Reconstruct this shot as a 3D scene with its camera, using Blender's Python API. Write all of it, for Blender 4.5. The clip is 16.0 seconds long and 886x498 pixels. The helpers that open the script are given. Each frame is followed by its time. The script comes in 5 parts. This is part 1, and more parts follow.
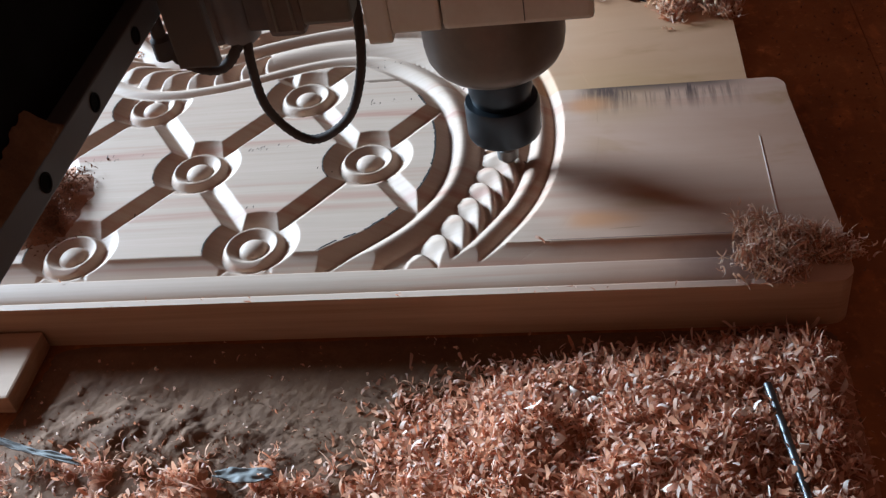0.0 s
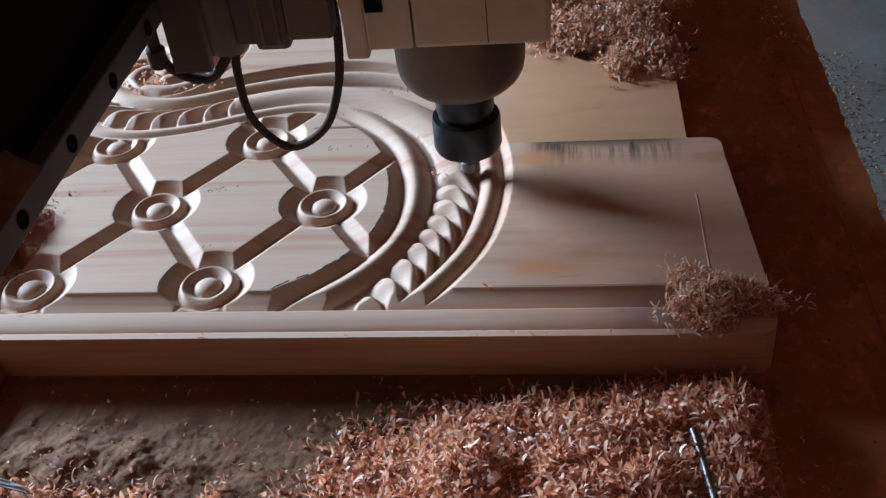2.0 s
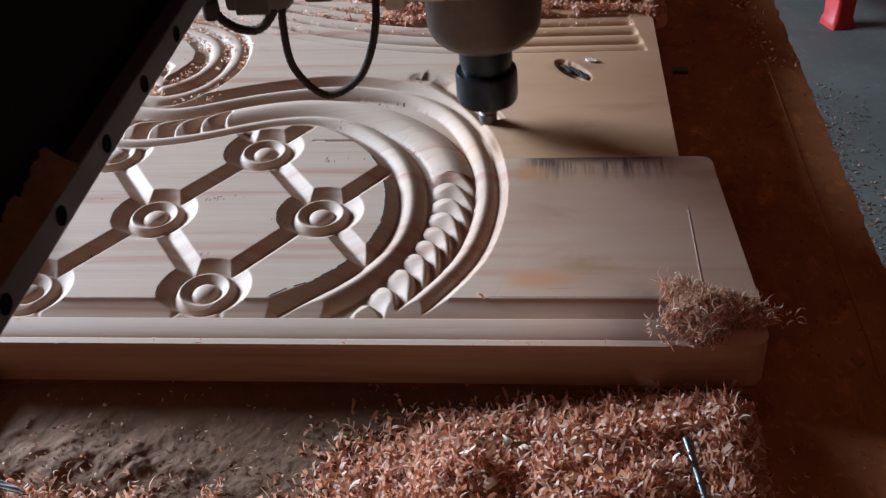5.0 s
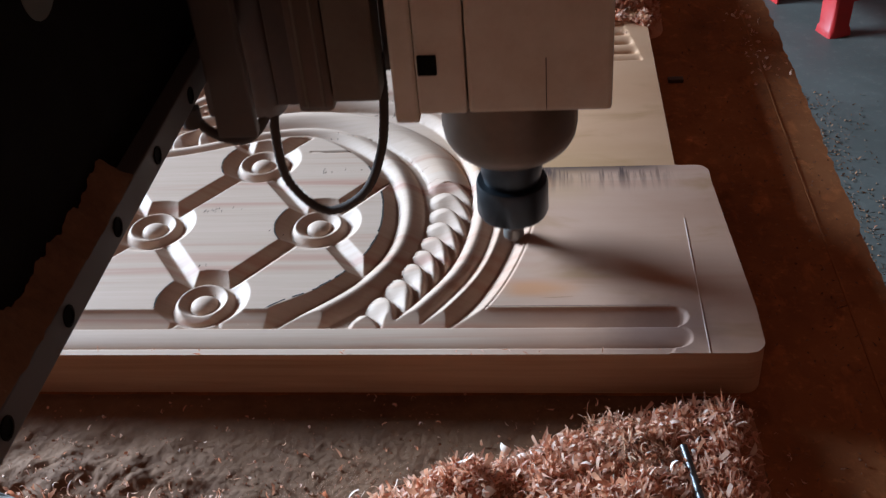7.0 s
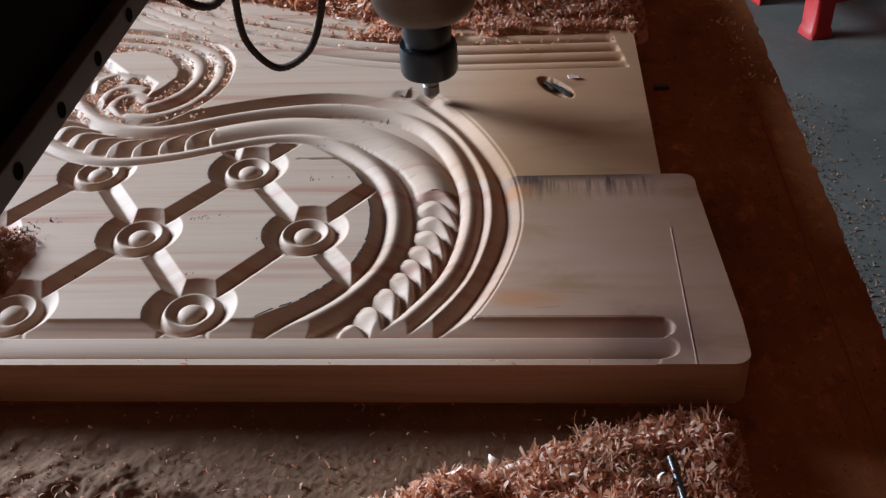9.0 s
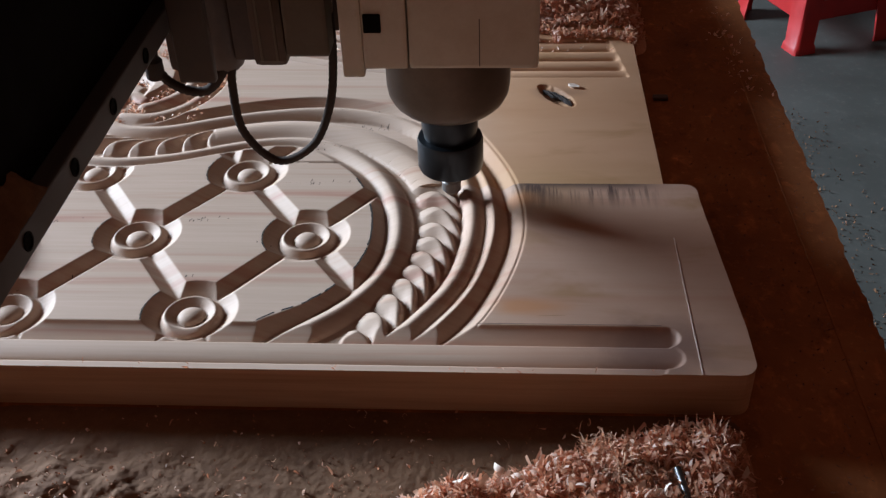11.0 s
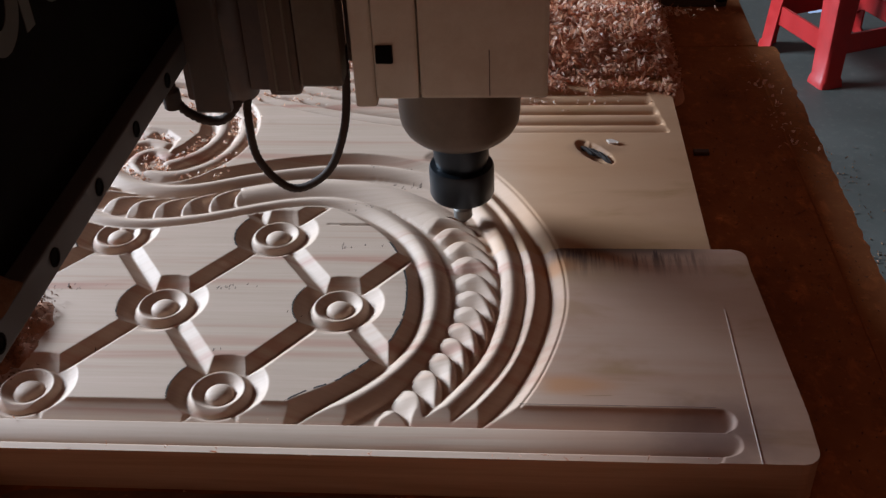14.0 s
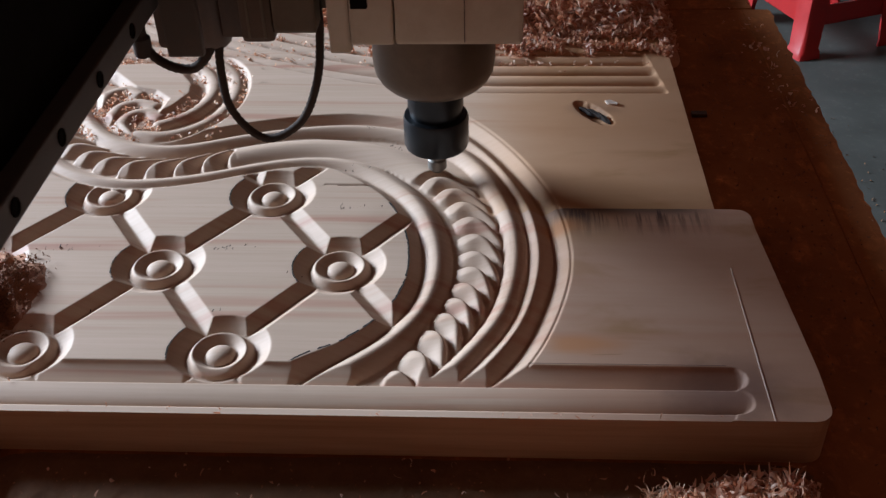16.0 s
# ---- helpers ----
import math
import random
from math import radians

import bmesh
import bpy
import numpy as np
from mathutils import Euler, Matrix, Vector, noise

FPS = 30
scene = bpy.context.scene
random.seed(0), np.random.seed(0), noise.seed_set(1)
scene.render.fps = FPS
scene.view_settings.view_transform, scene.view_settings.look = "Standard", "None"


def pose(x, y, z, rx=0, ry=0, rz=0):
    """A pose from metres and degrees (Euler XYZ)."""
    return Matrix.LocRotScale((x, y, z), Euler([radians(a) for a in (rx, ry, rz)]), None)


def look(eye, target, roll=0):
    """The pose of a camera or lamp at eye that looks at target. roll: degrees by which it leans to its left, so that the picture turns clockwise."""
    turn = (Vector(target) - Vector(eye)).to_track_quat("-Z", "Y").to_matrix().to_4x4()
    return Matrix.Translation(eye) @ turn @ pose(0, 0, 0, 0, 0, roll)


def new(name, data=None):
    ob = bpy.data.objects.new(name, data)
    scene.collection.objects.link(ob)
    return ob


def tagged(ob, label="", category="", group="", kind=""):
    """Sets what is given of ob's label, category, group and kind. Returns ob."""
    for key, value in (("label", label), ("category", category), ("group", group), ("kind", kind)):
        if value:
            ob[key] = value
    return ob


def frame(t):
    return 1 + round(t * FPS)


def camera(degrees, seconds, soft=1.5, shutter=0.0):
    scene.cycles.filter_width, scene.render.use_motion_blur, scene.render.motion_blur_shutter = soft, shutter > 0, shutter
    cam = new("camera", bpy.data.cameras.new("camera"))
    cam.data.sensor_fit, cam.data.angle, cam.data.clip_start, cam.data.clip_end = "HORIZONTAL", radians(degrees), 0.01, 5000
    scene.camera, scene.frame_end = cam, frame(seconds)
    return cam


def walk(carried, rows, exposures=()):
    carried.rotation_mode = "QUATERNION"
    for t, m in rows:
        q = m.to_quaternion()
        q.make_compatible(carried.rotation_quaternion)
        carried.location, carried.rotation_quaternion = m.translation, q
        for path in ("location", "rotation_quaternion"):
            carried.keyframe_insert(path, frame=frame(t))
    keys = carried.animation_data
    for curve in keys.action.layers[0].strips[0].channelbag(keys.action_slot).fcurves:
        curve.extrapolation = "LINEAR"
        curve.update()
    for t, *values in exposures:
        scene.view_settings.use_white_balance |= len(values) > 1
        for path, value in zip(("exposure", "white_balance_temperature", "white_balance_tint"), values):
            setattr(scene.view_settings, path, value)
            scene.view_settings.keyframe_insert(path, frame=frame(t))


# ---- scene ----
# A router carves a pine panel: the panel is drawn in units of 1.2 mm, the rosettes 100 units apart.
U, TOP = 0.0012, 0.86
cam = camera(46.7, 16.0, soft=1.3, shutter=0.4)
PATH = [
    (0, (0.2172, -0.4603, 1.2548), (0.1030, 0.0727, 0.7845), -10.35),
    (0.5, (0.2202, -0.4669, 1.2643), (0.0991, 0.0644, 0.7938), -10.23),
    (1, (0.2222, -0.4837, 1.2751), (0.1082, 0.0536, 0.8097), -8.66),
    (1.5, (0.2287, -0.4811, 1.2752), (0.1282, 0.0659, 0.8179), -7.36),
    (2, (0.2293, -0.4778, 1.2726), (0.1422, 0.0760, 0.8208), -6.68),
    (2.5, (0.2257, -0.4793, 1.2718), (0.1522, 0.0816, 0.8263), -6.13),
    (3, (0.2177, -0.4822, 1.2751), (0.1444, 0.0800, 0.8312), -6.05),
    (3.5, (0.2101, -0.4806, 1.2687), (0.1342, 0.0793, 0.8226), -5.43),
    (4, (0.2126, -0.4830, 1.2724), (0.1421, 0.0779, 0.8265), -4.51),
    (6.5, (0.2254, -0.4978, 1.2697), (0.1472, 0.0744, 0.8397), -5.09),
    (7, (0.2216, -0.4933, 1.2724), (0.1487, 0.0773, 0.8395), -5.08),
    (7.5, (0.2190, -0.4835, 1.2756), (0.1535, 0.0866, 0.8407), -5.05),
    (8, (0.2178, -0.4970, 1.2760), (0.1559, 0.0726, 0.8401), -4.84),
    (8.5, (0.2185, -0.4906, 1.2709), (0.1562, 0.0785, 0.8342), -4.72),
    (9, (0.2183, -0.4890, 1.2799), (0.1577, 0.0809, 0.8440), -4.21),
    (11.5, (0.1818, -0.4871, 1.2768), (0.1398, 0.0875, 0.8449), -1.97),
    (11.8, (0.159, -0.488, 1.279), (0.064, 1.103, 0.071), -1.4),
    (12, (0.1314, -0.4900, 1.2722), (0.1336, 0.0880, 0.8427), 0.76),
    (12.2, (0.108, -0.497, 1.275), (0.175, 1.111, 0.087), 1.8),
    (12.5, (0.1283, -0.4825, 1.2742), (0.1620, 0.0983, 0.8502), 1.41),
    (12.8, (0.155, -0.451, 1.278), (0.204, 1.173, 0.112), 0.7),
    (13, (0.1706, -0.4408, 1.2662), (0.1496, 0.1422, 0.8442), -1.43),
    (13.2, (0.189, -0.435, 1.277), (0.087, 1.175, 0.096), -2.0),
    (13.5, (0.1973, -0.4441, 1.2789), (0.1505, 0.1386, 0.8587), -2.11),
    (14, (0.1830, -0.4457, 1.2836), (0.1278, 0.1381, 0.8659), -2.72),
    (14.5, (0.1796, -0.4482, 1.2852), (0.1273, 0.1405, 0.8739), -3.47),
    (15, (0.1745, -0.4372, 1.2745), (0.1277, 0.1530, 0.8647), -3.03),
    (15.2, (0.166, -0.431, 1.27), (0.038, 1.173, 0.081), -2.7),
    (15.5, (0.1660, -0.4330, 1.2646), (0.1260, 0.1440, 0.8360), -2.07),
    (16, (0.1613, -0.4434, 1.2688), (0.1266, 0.1313, 0.8365), -1.64),
]
EXPOSURES = [(0, 0.35, 6300, 3), (0.5, 0.35, 6300, 3), (1.0, 0.08, 6400, 5), (2.5, 0.04, 6700, 9), (3.0, 0.03, 6750, 10), (3.5, -0.03, 6800, 10), (4.2, -0.1, 6950, 10), (5.5, 0.25, 6450, 8), (6.3, 0.96, 6350, 4), (6.5, 0.88, 6350, 4),
             (7.0, 0.22, 6400, 7), (7.5, 0.02, 6400, 9), (8.0, -0.03, 6750, 10), (9.0, -0.14, 7150, 12), (11.5, -0.12, 7000, 11), (12.5, -0.13, 7050, 11), (13.0, -0.2, 7050, 12), (14.0, -0.16, 7000, 11), (14.5, -0.02, 7200, 13), (15.0, -0.05, 7150, 13), (15.5, -0.17, 7150, 12), (16.0, -0.18, 7100, 12)]
walk(cam, [(t, look(eye, target, roll)) for t, eye, target, roll in PATH], EXPOSURES)

# ---- world and light ----
world = bpy.data.worlds.new("world")
scene.world = world
world.use_nodes = True
sky = world.node_tree.nodes.new("ShaderNodeTexSky")
sky.sky_type, sky.sun_disc = "NISHITA", False
sky.sun_elevation, sky.sun_rotation = radians(40), radians(-60)
world.node_tree.nodes["Background"].inputs[1].default_value = 0.05
world.node_tree.links.new(sky.outputs[0], world.node_tree.nodes["Background"].inputs[0])
scene.view_settings.exposure = 0.0


def area_lamp(name, eye, target, wide, high, watts, colour):
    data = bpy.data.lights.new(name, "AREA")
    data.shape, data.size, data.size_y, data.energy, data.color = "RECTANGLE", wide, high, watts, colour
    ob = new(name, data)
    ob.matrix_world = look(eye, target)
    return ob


area_lamp("daylight_window", (-3.74, 2.1, 2.2), (0.2, 0.1, 0.86), 1.8, 1.1, 640, (0.738, 0.946, 1.228))
# warm fill added behind the camera to lift the panel's front; no known source
area_lamp("warm_fill", (-1.9, -2.04, 1.25), (0.1, 0.1, 0.8), 1.4, 2.2, 1.85, (1.0, 0.46, 0.27))
# fill added at the back to brighten floor, bed and rear heap
area_lamp("back_fill", (2.6, 6.1, 1.5), (1.2, 2.0, 0.0), 2.0, 2.4, 2.6, (1.0, 0.94, 0.87))


# ---- materials ----
class Nodes:
    """A small wrapper for building one node material."""

    def __init__(self, name, rough=0.6, metal=0.0):
        self.mat = bpy.data.materials.new(name)
        self.mat.use_nodes = True
        self.tree = self.mat.node_tree
        self.bsdf = self.tree.nodes["Principled BSDF"]
        self.set(self.bsdf, "Roughness", rough)
        self.set(self.bsdf, "Metallic", metal)

    def set(self, node, key, value):
        node.inputs[key].default_value = value

    def link(self, a, b):
        self.tree.links.new(a, b)

    def node(self, kind):
        return self.tree.nodes.new(kind)

    def coords(self, scale=(1, 1, 1)):
        tc, mp = self.node("ShaderNodeTexCoord"), self.node("ShaderNodeMapping")
        mp.inputs["Scale"].default_value = scale
        self.link(tc.outputs["Object"], mp.inputs["Vector"])
        return mp.outputs[0]

    def noise(self, vector, scale, detail=4.0, rough=0.55, distortion=0.0):
        n = self.node("ShaderNodeTexNoise")
        for key, value in (("Scale", scale), ("Detail", detail), ("Roughness", rough), ("Distortion", distortion)):
            n.inputs[key].default_value = value
        self.link(vector, n.inputs["Vector"])
        return n.outputs["Fac"]

    def ramp(self, fac, stops):
        r = self.node("ShaderNodeValToRGB")
        els = r.color_ramp.elements
        while len(els) < len(stops):
            els.new(0.5)
        for e, (p, c) in zip(els, stops):
            e.position, e.color = p, (*c, 1)
        self.link(fac, r.inputs[0])
        return r.outputs[0]

    def mix(self, fac, a, b, kind="MIX"):
        m = self.node("ShaderNodeMix")
        m.data_type, m.blend_type = "RGBA", kind
        for sock, v in ((m.inputs[0], fac), (m.inputs[6], a), (m.inputs[7], b)):
            if isinstance(v, (int, float)):
                sock.default_value = v
            elif isinstance(v, tuple):
                sock.default_value = (*v, 1)
            else:
                self.link(v, sock)
        return m.outputs[2]

    def math(self, op, a, b=0.0, c=0.0, clamp=False):
        m = self.node("ShaderNodeMath")
        m.operation, m.use_clamp = op, clamp
        for sock, v in zip(m.inputs, (a, b, c)):
            if isinstance(v, (int, float)):
                sock.default_value = v
            else:
                self.link(v, sock)
        return m.outputs[0]

    def smooth(self, value, low, high):
        m = self.node("ShaderNodeMapRange")
        m.interpolation_type = "SMOOTHSTEP"
        m.inputs["From Min"].default_value, m.inputs["From Max"].default_value = low, high
        self.link(value, m.inputs["Value"])
        return m.outputs[0]

    def bump(self, height, strength, distance):
        b = self.node("ShaderNodeBump")
        b.inputs["Strength"].default_value, b.inputs["Distance"].default_value = strength, distance
        self.link(height, b.inputs["Height"])
        self.link(b.outputs[0], self.bsdf.inputs["Normal"])

    def colour(self, c):
        if isinstance(c, tuple):
            self.bsdf.inputs["Base Color"].default_value = (*c, 1)
        else:
            self.link(c, self.bsdf.inputs["Base Color"])
        return self.mat

    def roughness(self, sock):
        self.link(sock, self.bsdf.inputs["Roughness"])


def pine():
    """Freshly cut pine, grain along x, with reddish streaks and the scorched end by the glue joint."""
    n = Nodes("pine", 0.6)
    n.set(n.bsdf, "Specular IOR Level", 0.22)
    fine = n.noise(n.coords((14, 420, 40)), 1.0, 5, 0.6)
    broad = n.noise(n.coords((2.4, 72, 2)), 1.0, 3, 0.5, 0.5)
    base = n.ramp(broad, [(0.30, (0.59, 0.43, 0.335)), (0.55, (0.55, 0.40, 0.305)), (0.63, (0.525, 0.35, 0.26)), (0.70, (0.48, 0.27, 0.20)), (0.8, (0.43, 0.22, 0.155))])
    grain = n.ramp(fine, [(0.3, (0.92, 0.90, 0.88)), (0.7, (1.0, 1.0, 1.0))])
    col = n.mix(1.0, base, grain, "MULTIPLY")
    tc, sep = n.node("ShaderNodeTexCoord"), n.node("ShaderNodeSeparateXYZ")
    n.link(tc.outputs["Object"], sep.inputs[0])
    x, y = sep.outputs[0], sep.outputs[1]
    # the uncut skin of the boards is a little browner than the cut wood
    skin = n.noise(n.coords((5, 16, 16)), 1.0, 4, 0.6, 0.3)
    back = n.math("GREATER_THAN", y, 0.1483)
    old = n.math("MULTIPLY", n.smooth(n.math("ADD", x, n.math("MULTIPLY", skin, 0.06)), 0.17, 0.26), 0.75)
    col = n.mix(old, col, n.ramp(skin, [(0.3, (0.57, 0.355, 0.255)), (0.6, (0.52, 0.30, 0.205)), (0.8, (0.45, 0.235, 0.145))]))
    col = n.mix(n.math("MULTIPLY", n.math("MULTIPLY", back, n.smooth(x, 0.10, 0.22)), 0.8), col, n.ramp(skin, [(0.3, (0.58, 0.33, 0.185)), (0.7, (0.50, 0.265, 0.135))]))
    # ochre tint on both boards beside the glue joint
    joint_tint = n.math("MULTIPLY", n.math("SUBTRACT", 1.0, n.smooth(y, 0.15, 0.20)), n.math("MULTIPLY", back, n.smooth(x, 0.14, 0.24)))
    joint_tint = n.math("MAXIMUM", joint_tint, n.math("MULTIPLY", n.math("MULTIPLY", n.smooth(y, 0.09, 0.13), n.math("SUBTRACT", 1.0, back)), n.math("MULTIPLY", n.smooth(x, 0.20, 0.215), n.math("SUBTRACT", 1.0, n.smooth(x, 0.23, 0.28)))))
    col = n.mix(n.math("MULTIPLY", joint_tint, n.math("MULTIPLY", n.smooth(skin, 0.25, 0.55), 0.6)), col, (0.44, 0.26, 0.125))
    # scorch along the front board's back edge
    strokes = n.smooth(n.noise(n.coords((210, 11, 1)), 1.0, 4, 0.65, 0.15), 0.38, 0.62)
    reach = n.smooth(n.math("ADD", y, n.math("MULTIPLY", n.noise(n.coords((60, 3, 1)), 1.0, 2), 0.016)), 0.120, 0.151)
    strokes = n.math("MAXIMUM", strokes, n.smooth(y, 0.135, 0.150))
    span = n.math("MULTIPLY", n.smooth(x, 0.195, 0.215), n.math("SUBTRACT", 1.0, n.smooth(x, 0.285, 0.325)))
    only = n.math("LESS_THAN", y, 0.1483)
    mask = n.math("MULTIPLY", n.math("MULTIPLY", strokes, reach), n.math("MULTIPLY", span, only))
    col = n.mix(n.math("MULTIPLY", mask, 0.96), col, (0.09, 0.055, 0.048))
    # resin stains, ochre
    stain = n.smooth(n.noise(n.coords((9, 24, 24)), 1.0, 4, 0.6, 0.6), 0.52, 0.74)
    col = n.mix(n.math("MULTIPLY", stain, n.math("MULTIPLY", n.smooth(x, 0.19, 0.24), 0.7)), col, (0.38, 0.21, 0.09))
    # two ochre pitch stains on the front board
    for cx, cy, rx, ry in ((0.212, 0.008, 0.038, 0.012), (0.206, 0.128, 0.024, 0.014)):
        a, b = n.math("DIVIDE", n.math("SUBTRACT", x, cx), rx), n.math("DIVIDE", n.math("SUBTRACT", y, cy), ry)
        d = n.math("SQRT", n.math("ADD", n.math("MULTIPLY", a, a), n.math("MULTIPLY", b, b)))
        d = n.math("ADD", d, n.math("MULTIPLY", n.noise(n.coords((40, 90, 1)), 1.0, 3), 0.5))
        pitch = n.math("MULTIPLY", n.math("MULTIPLY", n.math("SUBTRACT", 1.0, n.smooth(d, 0.45, 1.3)), 0.72), n.smooth(x, 0.185, 0.205))
        col = n.mix(pitch, col, (0.56, 0.25, 0.11))
    # brown tint over the torn knot's hollow, and shade painted round the moulding ends
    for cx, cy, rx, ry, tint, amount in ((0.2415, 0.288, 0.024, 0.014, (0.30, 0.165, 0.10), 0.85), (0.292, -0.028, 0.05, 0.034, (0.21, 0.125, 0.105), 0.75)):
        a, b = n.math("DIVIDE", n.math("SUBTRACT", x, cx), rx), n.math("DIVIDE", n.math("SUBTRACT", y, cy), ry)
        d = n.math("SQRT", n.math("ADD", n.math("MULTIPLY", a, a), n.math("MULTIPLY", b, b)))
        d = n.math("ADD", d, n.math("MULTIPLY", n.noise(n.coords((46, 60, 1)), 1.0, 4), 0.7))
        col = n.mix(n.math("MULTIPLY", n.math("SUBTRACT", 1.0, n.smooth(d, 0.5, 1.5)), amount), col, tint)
    n.bump(fine, 0.10, 0.0003)
    return n.colour(col)


def sawn_edge():
    """The sawn side of the boards: growth rings as long streaks, with a dusty foot."""
    n = Nodes("pine_edge", 0.65)
    fine = n.noise(n.coords((9, 60, 330)), 1.0, 4, 0.6)
    broad = n.noise(n.coords((2.2, 20, 55)), 1.0, 4, 0.55, 0.8)
    col = n.ramp(broad, [(0.32, (0.53, 0.33, 0.205)), (0.5, (0.47, 0.275, 0.16)), (0.62, (0.37, 0.19, 0.10)), (0.72, (0.50, 0.30, 0.18))])
    col = n.mix(1.0, col, n.ramp(fine, [(0.3, (0.82, 0.78, 0.74)), (0.7, (1.0, 1.0, 1.0))]), "MULTIPLY")
    n.bump(fine, 0.2, 0.0005)
    return n.colour(col)


def shaving(name="pine_shaving", tint=(1.0, 1.0, 1.0)):
    n = Nodes(name, 0.6)
    g = n.node("ShaderNodeNewGeometry")
    col = n.ramp(g.outputs["Random Per Island"], [(0.0, (0.53, 0.235, 0.14)), (0.4, (0.73, 0.425, 0.30)), (0.75, (0.85, 0.60, 0.455)), (1.0, (0.95, 0.83, 0.74))])
    col = n.mix(1.0, col, tint, "MULTIPLY")
    thin = n.node("ShaderNodeBsdfTranslucent")
    n.link(n.mix(1.0, col, (1.0, 0.74, 0.60), "MULTIPLY"), thin.inputs["Color"])
    both = n.node("ShaderNodeMixShader")
    both.inputs[0].default_value = 0.38
    n.link(n.bsdf.outputs[0], both.inputs[1])
    n.link(thin.outputs[0], both.inputs[2])
    n.link(both.outputs[0], n.tree.nodes["Material Output"].inputs["Surface"])
    return n.colour(n.mix(n.noise(n.coords((300, 300, 300)), 1.0, 2), col, n.mix(1.0, col, (0.75, 0.66, 0.6), "MULTIPLY")))


def sawdust(name, a, b, scale):
    n = Nodes(name, 0.9)
    f = n.noise(n.coords(), scale, 8, 0.7)
    f2 = n.noise(n.coords(), scale * 9, 3, 0.6)
    col = n.mix(n.math("MULTIPLY", f2, 0.5), n.ramp(f, [(0.3, a), (0.7, b)]), n.ramp(f2, [(0.35, a), (0.75, b)]))
    n.bump(f2, 0.55, 0.0011)
    return n.colour(col)


def bed_board():
    """The spoil board of the machine: brown, dusty, worn in patches."""
    n = Nodes("spoil_board", 0.9)
    n.set(n.bsdf, "Specular IOR Level", 0.15)
    f = n.noise(n.coords(), 9.0, 6, 0.65)
    f2 = n.noise(n.coords((1, 1, 1)), 160.0, 4, 0.7)
    col = n.ramp(f, [(0.3, (0.19, 0.066, 0.024)), (0.55, (0.305, 0.112, 0.041)), (0.8, (0.42, 0.175, 0.071))])
    col = n.mix(n.smooth(f2, 0.55, 0.75), col, n.mix(1.0, col, (1.5, 1.5, 1.5), "MULTIPLY"))
    flecks = n.smooth(n.noise(n.coords((1.0, 0.55, 1.0)), 75.0, 3, 0.6, 0.4), 0.54, 0.70)
    col = n.mix(n.math("MULTIPLY", flecks, 0.55), col, n.mix(1.0, col, (1.75, 1.6, 1.5), "MULTIPLY"))
    pits = n.smooth(n.noise(n.coords((1.0, 0.7, 1.0)), 34.0, 4, 0.65), 0.56, 0.72)
    col = n.mix(n.math("MULTIPLY", pits, 0.5), col, n.mix(1.0, col, (0.45, 0.42, 0.4), "MULTIPLY"))
    n.bump(f2, 0.5, 0.001)
    return n.colour(col)


def plain(name, c, rough=0.5, metal=0.0, wear=0.12, scale=60.0, bump=0.1):
    n = Nodes(name, rough, metal)
    f = n.noise(n.coords(), scale, 5, 0.65)
    lo = tuple(v * (1 - wear) for v in c)
    hi = tuple(min(v * (1 + wear), 0.95) for v in c)
    n.roughness(n.ramp(f, [(0.3, (max(rough - 0.1, 0.05),) * 3), (0.7, (min(rough + 0.12, 1),) * 3)]))
    if bump:
        n.bump(f, bump, 0.0005)
    return n.colour(n.ramp(f, [(0.3, lo), (0.7, hi)]))


def dusty_paint(name, c, dust, amount, rough=0.5):
    """Paint with sawdust lying on it in patches."""
    n = Nodes(name, rough)
    f = n.noise(n.coords(), 22.0, 6, 0.7)
    col = n.mix(n.math("MULTIPLY", n.smooth(f, 0.38, 0.72), amount), c, dust)
    f2 = n.noise(n.coords(), 240.0, 3, 0.6)
    n.bump(f2, 0.15, 0.0004)
    return n.colour(n.mix(n.math("MULTIPLY", f2, 0.25), col, n.mix(1.0, col, (0.8, 0.8, 0.8), "MULTIPLY")))


def concrete():
    n = Nodes("concrete", 0.55)
    f = n.noise(n.coords(), 1.7, 8, 0.7)
    f2 = n.noise(n.coords(), 45.0, 5, 0.7)
    col = n.ramp(f, [(0.3, (0.042, 0.045, 0.040)), (0.55, (0.062, 0.065, 0.058)), (0.8, (0.09, 0.092, 0.082))])
    col = n.mix(n.math("MULTIPLY", n.smooth(f2, 0.5, 0.8), 0.22), col, (0.22, 0.21, 0.18))
    n.roughness(n.ramp(f, [(0.3, (0.45,) * 3), (0.7, (0.75,) * 3)]))
    n.bump(f2, 0.2, 0.002)
    return n.colour(col)


PINE, SHAVING, BED = pine(), shaving(), bed_board()
DUST = sawdust("sawdust_layer", (0.11, 0.047, 0.02), (0.225, 0.114, 0.056), 26)
DRIFT = sawdust("sawdust_drift", (0.17, 0.07, 0.035), (0.32, 0.15, 0.085), 60)
HEAP_CORE = sawdust("packed_shavings", (0.46, 0.20, 0.11), (0.72, 0.40, 0.26), 90)
GRIME = sawdust("caked_sawdust", (0.12, 0.062, 0.03), (0.22, 0.12, 0.06), 60)
DUST_DARK = sawdust("sawdust_heap", (0.27, 0.10, 0.05), (0.46, 0.215, 0.115), 40)
PALE = plain("cream_chip", (0.80, 0.68, 0.58), 0.6, 0, 0.1, 300, 0.1)
SHAVING_PALE = shaving("pale_pine_shaving", (1.0, 1.16, 1.26))
SHAVING_TAN = shaving("pale_fine_shaving", (0.98, 1.08, 1.08))
PINE_SIDE = sawn_edge()
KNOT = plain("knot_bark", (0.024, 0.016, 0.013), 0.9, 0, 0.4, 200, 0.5)
